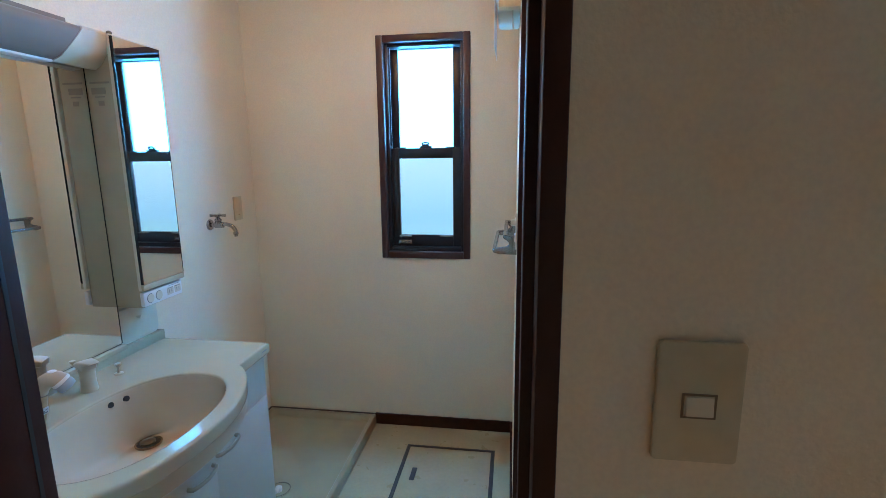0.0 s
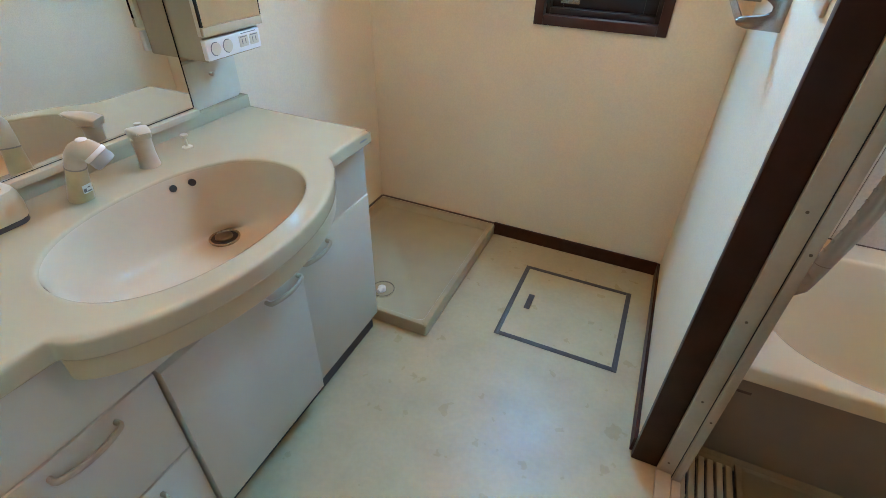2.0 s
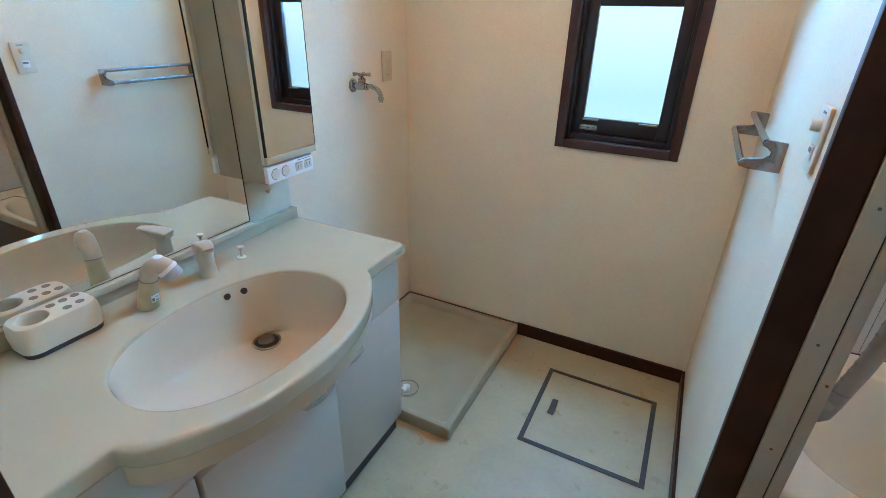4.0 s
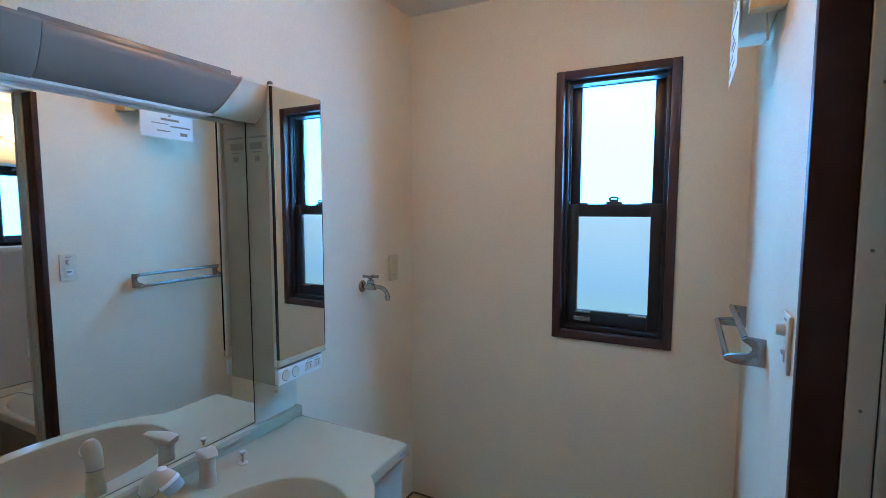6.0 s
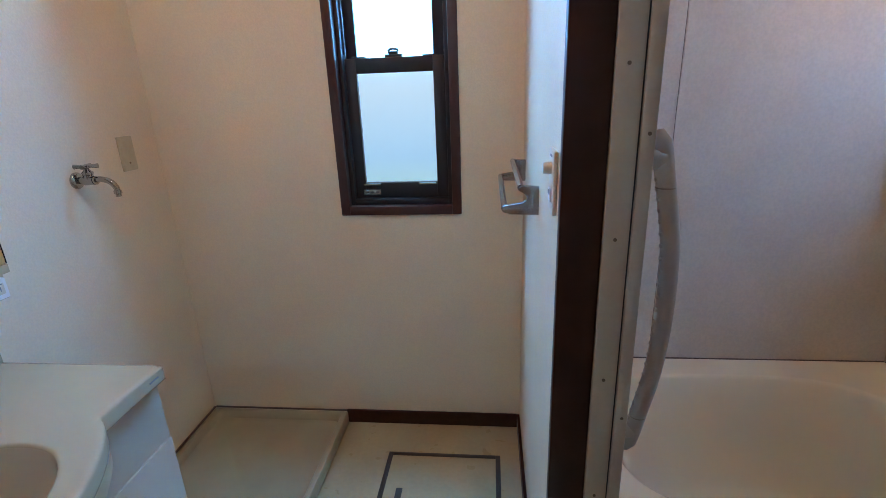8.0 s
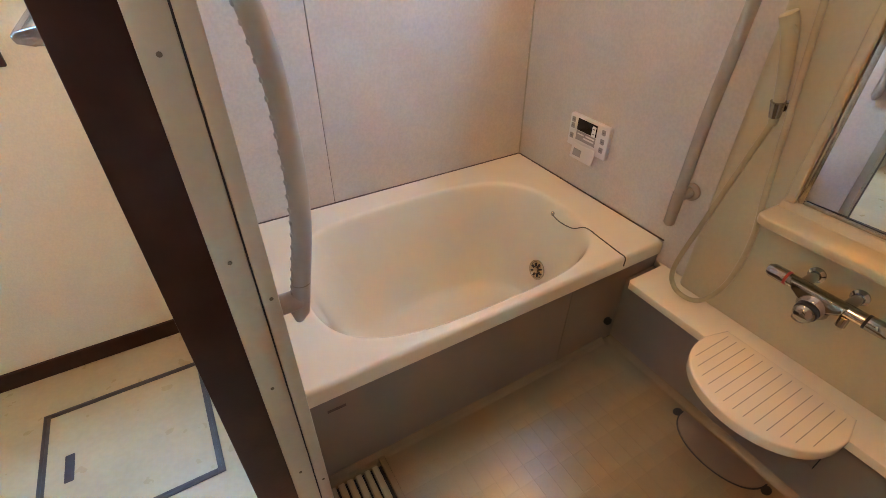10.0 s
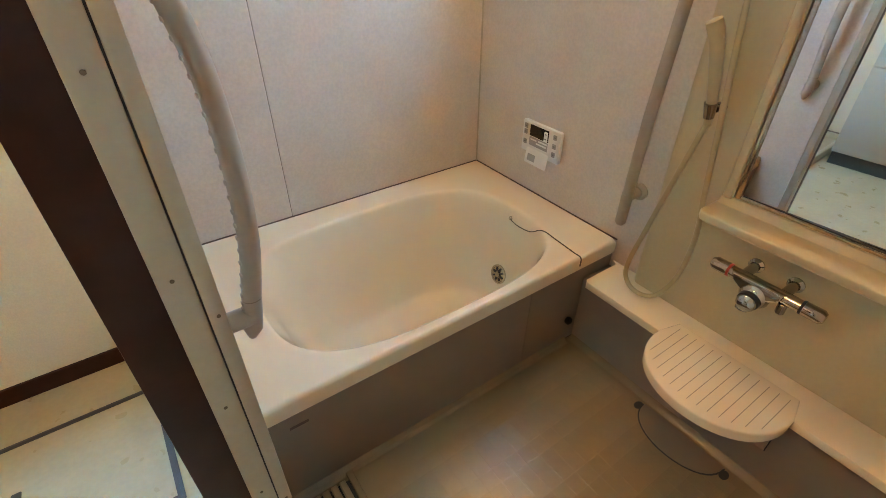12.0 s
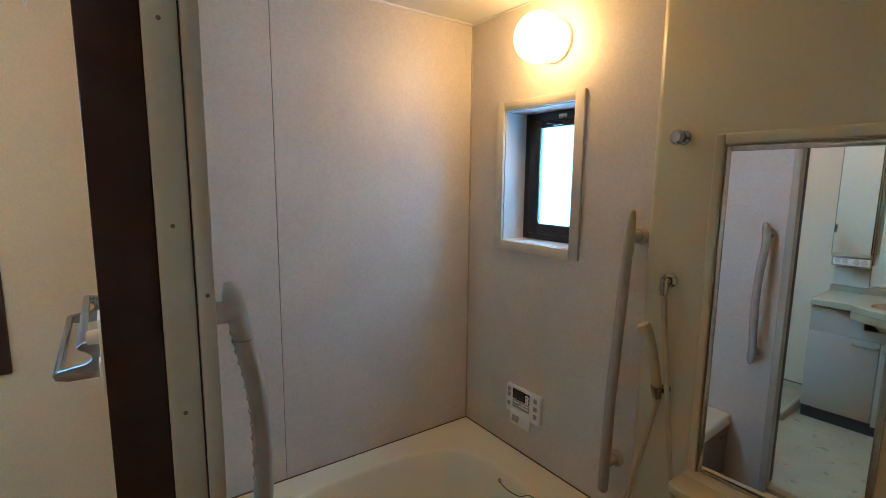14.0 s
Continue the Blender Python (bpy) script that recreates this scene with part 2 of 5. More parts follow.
def part(name, bm, material, parent, label="", smooth=40):
    ob = link(name, bm, material, smooth)
    ob.parent = parent
    ob.matrix_parent_inverse = Matrix.Translation(-world_of(parent))
    return tagged(ob, label) if label else ob


def thing(name, at, label, category, group="", kind=""):
    ob = new(name)
    ob.location, ob.empty_display_size = at, 0.05
    return tagged(ob, label, category, group, kind)


def solo(name, bm, material, label, category, group="", kind="", smooth=40):
    return tagged(link(name, bm, material, smooth), label, category, group, kind)


def struct(name, bm, material, label, category, smooth=0):
    return solo(name, bm, material, label, category, kind="structure", smooth=smooth)


# ---------- the plan ----------
W, E, N, S = -1.388, 0.018, 2.305, 0.430       # washroom walls
S_OUT, CEIL = 0.345, 2.425                    # hall side of the entrance wall, washroom ceiling
BW, BE, BN, BS = 0.154, 1.447, 2.337, 0.50    # bathroom walls
BCEIL, BFLOOR = 2.212, -0.08
DL, DR, DTOP = -0.665, 0.008, 2.02           # entrance opening
QS, QN, QTOP = 0.56, 1.347, 2.02              # bathroom door opening
PX = 1.398                                    # face of the beige panel

# washroom and hall
struct("floor", box(W - 0.1, 0.085, S_OUT, N + 0.06, -0.06, 0.0), M_VINYL, "cream mottled vinyl sheet floor of the washroom", "floor")
struct("ceiling", box(W - 0.1, 0.10, S - 0.09, N + 0.1, CEIL, CEIL + 0.1), M_CEIL, "off-white papered washroom ceiling", "ceiling")
struct("wall_west", box(W - 0.1, W, S - 0.085, N + 0.12, 0, CEIL), M_WALL, "off-white textured wallpaper wall behind the vanity", "wall")
WX0, WX1, WZ0, WZ1 = -0.660, -0.226, 0.99, 2.06
struct("wall_north", join(box(W, WX0, N, N + 0.12, 0, CEIL), box(WX1, 0.09, N, N + 0.12, 0, CEIL), box(WX0, WX1, N, N + 0.12, 0, WZ0), box(WX0, WX1, N, N + 0.12, WZ1, CEIL)), M_WALL, "off-white wallpaper wall round the sash window", "wall")
struct("wall_east", join(box(E, 0.09, QN + 0.012, N, 0, CEIL), box(E, 0.09, S, QS - 0.012, 0, CEIL), box(E, 0.09, QS - 0.012, QN + 0.012, QTOP + 0.012, CEIL)), M_ROUGH, "rough-textured off-white wallpaper wall with the bathroom doorway", "wall")
struct("wall_south", join(box(DR + 0.037, 0.09, S_OUT, S, 0, DTOP + 0.03), box(W, DL - 0.03, S_OUT, S, 0, CEIL), box(DL - 0.03, 0.09, S_OUT, S, DTOP + 0.03, CEIL)), M_WALL, "wallpaper wall with the entrance doorway", "wall")
# plain hall that closes the place, mostly unseen; east end left open for sun
struct("hall_wall_north", join(box(DR + 0.037, 1.6, S_OUT - 0.006, S_OUT, 0, CEIL), box(-2.2, DL - 0.04, S_OUT - 0.006, S_OUT, 0, CEIL), box(DL - 0.04, DR + 0.037, S_OUT - 0.006, S_OUT, DTOP + 0.04, CEIL)), M_WALL, "beige wallpaper hall wall beside the washroom entrance", "wall")
struct("hall_wall_south", box(-2.2, 1.6, -1.35, -1.25, 0, CEIL), M_WALL, "plain wallpaper hall wall", "wall")
struct("hall_wall_west", box(-2.3, -2.2, -1.35, S_OUT, 0, CEIL), M_WALL, "plain wallpaper hall end wall", "wall")
struct("hall_ceiling", box(-2.3, 1.6, -1.35, S - 0.09, CEIL, CEIL + 0.1), M_CEIL, "off-white hall ceiling", "ceiling")
struct("hall_floor", box(-2.3, 1.6, -1.35, S_OUT, -0.06, 0.002), mat("oak_floor", (0.40, 0.25, 0.13), 0.4, var=0.15, vscale=9, bump=0.1, bscale=60), "brown wooden hall floor", "floor")

# entrance frame of dark wood
ent = thing("door_1", (DL, S_OUT, 0), "dark-stained wooden door frame of the washroom entrance", "door frame", kind="structure")
part("jamb", join(box(DR + 0.013, DR + 0.037, S_OUT - 0.012, S - 0.041, 0, DTOP, 0.003), box(DR, DR + 0.037, S_OUT + 0.045, S - 0.001, 0, DTOP, 0.003)), M_TRIM, ent)
part("jamb", join(box(DL - 0.027, DL, S_OUT - 0.012, S + 0.002, 0, DTOP, 0.003), box(DL - 0.10, DL - 0.027, S_OUT - 0.014, S_OUT + 0.03, 0, DTOP, 0.003)), M_TRIM, ent)
part("side_board", box(E - 0.006, E, S, QS - 0.024, 0, DTOP, 0.002), M_TRIM, ent, "dark wooden board between the two doorways")
# black strip on the jamb face paints the shade of a groove
part("groove_shade", box(DL - 0.002, DL + 0.0012, S - 0.024, S - 0.018, 0, DTOP), M_BLACK, ent)
part("head", box(DL - 0.03, DR + 0.037, S_OUT - 0.012, S - 0.001, DTOP, DTOP + 0.03, 0.003), M_TRIM, ent)
part("threshold", box(DL, DR, S_OUT - 0.012, S, 0.0, 0.006, 0.002), M_TRIM, ent)

# bathroom door frame: dark wooden jamb, then cream aluminium frame
qd = thing("door_2", (0.08, QS, 0), "dark wooden and cream metal frame of the bathroom doorway", "door frame", kind="structure")
for y0, y1, s in ((QN, QN + 0.012, 1), (QS - 0.012, QS, -1)):
    part("jamb", box(E - 0.003, 0.088, y0, y1 + (0.012 if s > 0 else 0), 0, QTOP, 0.002) if s > 0 else box(E - 0.003, 0.088, y0 - 0.012, y1, 0, QTOP, 0.002), M_TRIM, qd)
    yy = QN if s > 0 else QS
    part("outer_frame", box(0.088, 0.131, min(yy, yy - s * 0.008), max(yy, yy - s * 0.008) + 0.0, BFLOOR + 0.05, QTOP, 0.002), M_CREAM, qd, "cream painted metal frame strip")
    part("gasket", box(0.131, 0.1338, min(yy, yy - s * 0.005), max(yy, yy - s * 0.005), BFLOOR + 0.05, QTOP), M_BLACK, qd)
    part("inner_frame", box(0.1338, BW + 0.004, min(yy + s * 0.02, yy - s * 0.011), max(yy + s * 0.02, yy - s * 0.011), BFLOOR + 0.02, QTOP, 0.003), M_CREAM, qd, "cream painted metal frame strip")
    for z in (0.05, 0.33, 0.607, 0.885, 1.163, 1.445, 1.725):
        part("screw", lathe([(0.0032, 0), (0.0032, 0.0010), (0.0015, 0.0013)], (0.108, yy - s * 0.008, z), (0, -s, 0), 10), M_CORD, qd)
    for z in (0.27, 0.802, 1.339, 1.86):
        part("screw", lathe([(0.0032, 0), (0.0032, 0.0010), (0.0015, 0.0013)], (0.147, yy - s * 0.011, z), (0, -s, 0), 10), M_CORD, qd)
part("head", join(box(E - 0.003, 0.088, QS - 0.012, QN + 0.012, QTOP, QTOP + 0.03, 0.002), box(0.088, BW + 0.004, QS - 0.012, QN + 0.012, QTOP, QTOP + 0.03, 0.002)), M_CREAM, qd)
part("sill", join(box(0.0855, 0.128, QS, QN - 0.008, -0.06, 0.006, 0.003), box(0.134, BW + 0.004, QS, QN - 0.011, BFLOOR, -0.012, 0.003)), M_CREAM, qd, "worn cream metal threshold track")

# baseboards
struct("baseboard_north", box(-0.752, E - 0.011, N - 0.012, N, 0.0, 0.064, 0.002), M_TRIM, "dark wooden baseboard under the window wall", "baseboard")
struct("baseboard_east", box(E - 0.011, E, QN + 0.024, N, 0.0, 0.062, 0.002), M_TRIM, "dark wooden baseboard along the textured wall", "baseboard")

# ---------- washroom window ----------
win = thing("window_1", (-0.443, N, 0.97), "dark sash window with frosted glass in a red-brown casing", "window", kind="structure")
CX0, CX1, CZ0, CZ1 = -0.679, -0.212, 0.967, 2.077
part("casing", join(box(CX0, CX0 + 0.034, N - 0.012, N + 0.055, CZ0, CZ1, 0.003), box(CX1 - 0.034, CX1, N - 0.012, N + 0.055, CZ0, CZ1, 0.003),
                    box(CX0 + 0.034, CX1 - 0.034, N - 0.011, N + 0.055, CZ0, CZ0 + 0.034, 0.003), box(CX0 + 0.034, CX1 - 0.034, N - 0.011, N + 0.055, CZ1 - 0.034, CZ1, 0.003)), M_WOODWIN, win, "red-brown wooden casing")
AX0, AX1, AZ0, AZ1 = CX0 + 0.034, CX1 - 0.034, CZ0 + 0.034, CZ1 - 0.034
part("window_frame", join(box(AX0, AX0 + 0.016, N + 0.02, N + 0.105, AZ0, AZ1, 0.002), box(AX1 - 0.016, AX1, N + 0.02, N + 0.105, AZ0, AZ1, 0.002),
                          box(AX0 + 0.016, AX1 - 0.016, N + 0.02, N + 0.105, AZ0, AZ0 + 0.022, 0.002), box(AX0 + 0.016, AX1 - 0.016, N + 0.02, N + 0.105, AZ1 - 0.016, AZ1, 0.002),
                          box(AX0 + 0.016, AX0 + 0.022, N + 0.04, N + 0.05, AZ0 + 0.55, AZ1 - 0.016), box(AX1 - 0.022, AX1 - 0.016, N + 0.04, N + 0.05, AZ0 + 0.55, AZ1 - 0.016)), M_ALU, win, "dark aluminium window frame")
GX0, GX1 = -0.588, -0.306


def sash(name, y, z0, z1, gz0, gz1, gm):
    fr = part(name, join(box(AX0 + 0.017, GX0, y, y + 0.024, z0, z1, 0.002), box(GX1, AX1 - 0.017, y, y + 0.024, z0, z1, 0.002),
                         box(GX0, GX1, y, y + 0.024, z0, gz0, 0.002), box(GX0, GX1, y, y + 0.024, gz1, z1, 0.002)), M_ALU, win, "dark aluminium sash")
    g = part("pane", box(GX0 - 0.004, GX1 + 0.004, y + 0.009, y + 0.014, gz0 - 0.004, gz1 + 0.004), gm, fr, "frosted window pane")
    g.visible_shadow = False
    return fr


low = sash("lower_sash", N + 0.044, AZ0 + 0.023, 1.536, 1.084, 1.484, M_FROST2)
up = sash("upper_sash", N + 0.072, 1.49, AZ1 - 0.017, 1.536, 2.030 - 0.008, M_FROST)
for x0, x1 in ((GX0 - 0.004, GX0 + 0.062), (GX1 - 0.070, GX1 - 0.002)):
    part("lift_tab", box(x0, x1, N + 0.030, N + 0.046, 1.076, 1.083, 0.002), M_GREY_ALU, low, "pale metal lift tab")
latch = part("sash_latch", join(box(-0.478, -0.416, N + 0.046, N + 0.07, 1.536, 1.546, 0.002), box(-0.466, -0.430, N + 0.044, N + 0.062, 1.546, 1.556, 0.003),
                                tube(smooth_path([(-0.466, N + 0.05, 1.556), (-0.455, N + 0.046, 1.563), (-0.435, N + 0.046, 1.562), (-0.43, N + 0.05, 1.556)], 4), 0.004, 8)), M_ALU, low, "dark metal sash latch")
for x in (GX0 + 0.012, GX1 - 0.012):
    part("stop_block", box(x - 0.024, x + 0.024, N + 0.046, N + 0.066, 1.536, 1.541, 0.001), M_ALU, low)
lab = part("maker_plate", box(-0.598, -0.530, N + 0.0425, N + 0.044, 1.037, 1.057, 0.0005), M_GREY_ALU, low, "small grey maker plate")
part("print_bar", join(*[box(-0.592 + 0.021 * i, -0.577 + 0.021 * i, N + 0.0418, N + 0.0425, 1.044, 1.050) for i in range(3)]), M_INK, lab)
solo("backdrop", box(-0.80, -0.10, N + 0.19, N + 0.20, 1.50, 2.30), glow("bright_sky", [(0.0, (0.10, 0.465, 1.0)), (1.0, (0.10, 0.465, 1.0))], WASH_UP), "overexposed white sky beyond frosted glass", "backdrop", kind="structure", smooth=0)
solo("backdrop", box(BE + 0.22, BE + 0.23, 1.45, 2.40, 1.10, 2.05), glow("bright_sky_side", [(0.0, (0.10, 0.44, 1.0)), (1.0, (0.10, 0.44, 1.0))], BATH_DAY), "overexposed white sky beyond a frosted pane", "backdrop", kind="structure", smooth=0)
bd = solo("backdrop", box(-0.80, -0.10, N + 0.19, N + 0.20, 0.80, 1.4998), glow("outdoor_haze", [(0.0, (0.40, 0.72, 0.70)), (0.35, (0.34, 0.66, 0.96)), (0.8, (0.50, 0.78, 1.0))], OUT_GLOW, 0.95, 1.55), "pale blue-green blurred outdoors beyond frosted glass", "backdrop", kind="structure", smooth=0)

# ---------- bathroom shell ----------
bath_floor = struct("bath_floor", box(BW - 0.03, BE + 0.01, BS - 0.02, 1.53, BFLOOR - 0.06, BFLOOR), M_BFLOOR, "tan moulded bathroom floor with shallow tile relief", "floor")
struct("bath_ceiling", box(0.092, BE + 0.05, BS - 0.05, BN + 0.06, BCEIL, BCEIL + 0.06), M_BCEIL, "pale bathroom ceiling panel", "ceiling")
SEAM = 0.545
bwn = struct("bath_wall_north", join(box(0.09, SEAM - 0.0012, BN, BN + 0.05, -0.14, BCEIL, 0.0008, 1), box(SEAM + 0.0012, BE, BN, BN + 0.05, -0.14, BCEIL, 0.0008, 1)), M_PINK, "pinkish speckled bathroom wall panels over the bathtub", "wall")
struct("bath_wall_seam", box(SEAM - 0.0014, SEAM + 0.0014, BN + 0.003, BN + 0.01, 0.33, BCEIL), M_CAULK, "dark seam between two pink wall panels", "wall seam")
VY0, VY1, VZ0, VZ1 = 1.725, 2.110, 1.259, 1.810
struct("bath_wall_east", join(box(BE, BE + 0.12, BS - 0.05, VY0, -0.14, BCEIL), box(BE, BE + 0.12, VY1, BN + 0.05, -0.14, BCEIL), box(BE, BE + 0.12, VY0, VY1, -0.14, VZ0), box(BE, BE + 0.12, VY0, VY1, VZ1, BCEIL)), M_PINK, "pinkish speckled bathroom wall with a small window", "wall")
struct("bath_wall_south", box(0.09, BE + 0.05, BS - 0.05, BS, -0.14, BCEIL), M_PINK, "pinkish bathroom wall panel", "wall")
struct("bath_wall_west", join(box(0.092, BW, QN + 0.021, BN, -0.14, BCEIL), box(0.092, BW, BS, QS - 0.021, -0.14, BCEIL), box(0.092, BW, QS - 0.021, QN + 0.021, QTOP + 0.031, BCEIL)), M_PINK, "pinkish bathroom wall panel beside the doorway", "wall")
struct("bath_trim_ceiling", join(box(BW, BE, BN - 0.008, BN, BCEIL - 0.008, BCEIL, 0.002), box(BE - 0.008, BE, BS, BN - 0.008, BCEIL - 0.008, BCEIL, 0.002)), M_WHITE, "white cove strip under the bathroom ceiling", "trim")
struct("bath_trim_corner", box(BE - 0.006, BE, BN - 0.006, BN, 0.335, BCEIL - 0.008, 0.002), M_CREAM, "cream corner bead between bathroom panels", "trim")
# beige panel with a bent edge behind mirror and taps
panel = struct("bath_wall_panel", prism([(PX, BS), (PX, 1.372), (PX + 0.004, 1.384), (PX + 0.014, 1.394), (BE, 1.412), (BE, BS)], "z", 0.24, BCEIL - 0.002), M_PANEL, "beige moulded bathroom wall panel behind the mirror", "wall", smooth=40)

# bathroom window
bw = thing("window_2", (BE, 1.915, 1.21), "small dark-framed frosted window in a white plastic surround", "window", kind="structure")
for nm, b in (("window_frame", box(BE - 0.012, BE + 0.0, 2.102, 2.145, 1.224, 1.842, 0.003)), ("window_frame", box(BE - 0.012, BE, 1.687, 1.730, 1.224, 1.842, 0.003)),
              ("window_frame", box(BE - 0.012, BE, 1.730, 2.102, 1.805, 1.842, 0.003)), ("window_sill", box(BE - 0.013, BE, 1.730, 2.102, 1.224, 1.263, 0.003))):
    part(nm, b, M_PLASTIC, bw, "ivory plastic surround")
part("reveal", join(box(BE, BE + 0.16, 2.098, VY1 + 0.006, VZ0, VZ1), box(BE, BE + 0.16, VY0 - 0.006, 1.734, VZ0, VZ1), box(BE, BE + 0.16, 1.734, 2.098, VZ1 - 0.008, VZ1 + 0.004), box(BE, BE + 0.16, 1.734, 2.098, VZ0 - 0.004, VZ0 + 0.006)), M_WHITE, bw, "white plastic reveal")
part("casement_frame", join(box(BE + 0.118, BE + 0.158, 2.062, 2.098, 1.265, 1.802, 0.003), box(BE + 0.118, BE + 0.158, 1.734, 1.772, 1.265, 1.802, 0.003), box(BE + 0.118, BE + 0.158, 1.772, 2.062, 1.265, 1.302, 0.003), box(BE + 0.118, BE + 0.158, 1.772, 2.062, 1.758, 1.802, 0.003)), M_ALU, bw, "black aluminium window frame")
cas = part("sash", join(box(BE + 0.104, BE + 0.130, 2.000, 2.061, 1.292, 1.768, 0.005), box(BE + 0.104, BE + 0.130, 1.773, 1.800, 1.292, 1.768, 0.005), box(BE + 0.104, BE + 0.130, 1.800, 2.000, 1.292, 1.334, 0.005), box(BE + 0.104, BE + 0.130, 1.800, 2.000, 1.736, 1.768, 0.005)), M_ALU, bw, "black aluminium casement")
part("gasket", join(box(BE + 0.1025, BE + 0.106, 1.996, 2.0005, 1.333, 1.737), box(BE + 0.1025, BE + 0.106, 1.800, 1.996, 1.333, 1.3365)), M_FRAMEGREY, cas)
pn = part("pane", box(BE + 0.112, BE + 0.117, 1.798, 2.002, 1.332, 1.738), M_FROST, cas, "bright frosted pane")
pn.visible_shadow = False
part("latch", join(box(BE + 0.086, BE + 0.104, 1.875, 1.925, 1.741, 1.758, 0.003), tube([(BE + 0.092, 1.905, 1.748), (BE + 0.072, 1.935, 1.752)], 0.005, 8)), M_ALU, cas, "dark casement latch")
part("latch_keeper", box(BE + 0.112, BE + 0.118, 1.868, 1.912, 1.770, 1.788, 0.002), M_GREY_ALU, bw)

# ---------- vanity ----------
VL, VR = 0.440, 1.492
BY, BX, SA, SB = 0.938, -0.998, 0.183, 0.268     # basin centre and half-axes (x, y)


FX = -0.911


def bow(a):
    """A point of the bowed front, a from 0 at its near end to pi at its far end."""
    return FX + 0.008 + 0.143 * math.sin(a) ** (1.25 if a < math.pi / 2 else 1.7), 0.945 - 0.345 * math.cos(a)


def outline(inset=0.0):
    """Front-bowed counter outline, anticlockwise from the back right corner."""
    pts = [(-1.345, VR - inset), (-1.345, VL + inset), (FX - inset, VL + inset), (FX - inset, 0.594)]
    for i in range(33):
        x, y = bow(math.pi * i / 32)
        pts.append((x - inset, 0.945 + (y - 0.945) * (1 - inset / 0.345)))
    return pts + [(FX - inset, 1.297), (FX - inset, VR - inset)]


def reach(poly, a):
    """How far the outline lies from the basin's centre in direction a."""
    dx, dy, best = math.cos(a), math.sin(a), 0.0
    for (x0, y0), (x1, y1) in zip(poly, poly[1:] + poly[:1]):
        ex, ey = x1 - x0, y1 - y0
        den = dx * ey - dy * ex
        if abs(den) < 1e-9:
            continue
        t = ((x0 - BX) * ey - (y0 - BY) * ex) / den
        u = ((x0 - BX) * dy - (y0 - BY) * dx) / den
        if t > 0 and -1e-6 <= u <= 1 + 1e-6:
            best = max(best, t)
    return best


def ring_sheet(rings, cap=False):
    bm = bmesh.new()
    vs = [[bm.verts.new(p) for p in r] for r in rings]
    n = len(vs[0])
    for a, b in zip(vs, vs[1:]):
        for k in range(n):
            bm.faces.new((a[k], a[(k + 1) % n], b[(k + 1) % n], b[k]))
    if cap:
        bm.faces.new(vs[-1])
    return bm


ANG = sorted({round(2 * math.pi * i / 96, 6) for i in range(96)} | {round(math.atan2(y - BY, x - BX) % (2 * math.pi), 6) for x, y in outline()})


def ell_dir(s, z):
    """Ellipse points in the true directions ANG, to bridge with the outline."""
    out = []
    for a in ANG:
        r = s / ((abs(math.cos(a)) / SA) ** 2.25 + (abs(math.sin(a)) / SB) ** 2.25) ** (1 / 2.25)
        out.append((BX + r * math.cos(a), BY + r * math.sin(a), z))
    return out


def out_ring(inset, z):
    o = outline(inset)
    return [(BX + reach(o, a) * math.cos(a), BY + reach(o, a) * math.sin(a), z) for a in ANG]


van = thing("vanity", (-1.15, 0.96, 0.0), "white vanity unit with bowed cream counter and oval basin", "vanity")
top = part("counter", ring_sheet([ell_dir(1.004, 0.7935), ell_dir(1.010, 0.7985), ell_dir(1.03, 0.800), ell_dir(1.05, 0.800), out_ring(0.014, 0.800), out_ring(0.009, 0.800), out_ring(0.0025, 0.7982), out_ring(0.0005, 0.795), out_ring(0.0, 0.790), out_ring(0.0, 0.764), out_ring(0.0, 0.760), out_ring(0.003, 0.7575), out_ring(0.03, 0.7575)]), M_COUNTER, van, "glossy cream-white artificial marble counter", 60)
part("maker_mark", box(-0.955, -0.925, VR, VR + 0.0008, 0.776, 0.780), M_INK, top)
part("maker_mark", box(FX, FX + 0.0008, 1.440, 1.471, 0.777, 0.781), M_INK, top)
DX, DY, DZ = -1.100, 1.078, 0.622
rings = []
for s, z in ((1.004, 0.7935), (0.996, 0.784), (0.984, 0.762), (0.955, 0.720), (0.89, 0.680), (0.76, 0.648), (0.52, 0.631), (0.28, 0.625), (0.20, DZ)):
    k = (max(0.0, 1 - s) / 0.8) ** 1.3
    rings.append(ell_dir(s, z) if s > 1 else [(x + (DX - BX) * k, y + (DY - BY) * k, zz) for x, y, zz in ell_dir(s, z)])
basin = part("basin", ring_sheet(rings, True), M_BASIN, van, "glossy beige oval basin", 60)
part("drain", lathe([(0.037, 0.0), (0.038, 0.004), (0.033, 0.005), (0.031, 0.002)], (DX, DY, DZ + 0.001), n=28), M_STEEL, basin, "tarnished metal drain ring")
# flat black disc paints the shade down the drain; nothing is hollow
part("drain_well_shade", lathe([(0.0335, 0.0), (0.0335, 0.0028), (0.002, 0.0030)], (DX, DY, DZ + 0.001), n=28), M_BLACK, basin, "flat black disc for the shade in the drain well")
part("plug", lathe([(0.0215, 0.0), (0.0215, 0.004), (0.018, 0.0065), (0.004, 0.007)], (DX - 0.004, DY + 0.002, DZ + 0.0035), n=24), M_CORD, basin, "tarnished metal plug")
# two overflow holes, their inner shade painted as black discs on the bowl
for y in (1.036, 1.078):
    part("overflow_hole_shade", lathe([(0.0085, -0.004), (0.0085, 0.0025)], (-1.1705 + (y - 1.036) * 0.36, y, 0.770), (1, -0.28, 0.2), 16), M_BLACK, basin)
part("sticker", moved(box(-0.001, 0.001, -0.022, 0.022, -0.006, 0.006), pose(-1.1395, 1.136, 0.779, 0, -10, -38)), M_PAPER, basin)
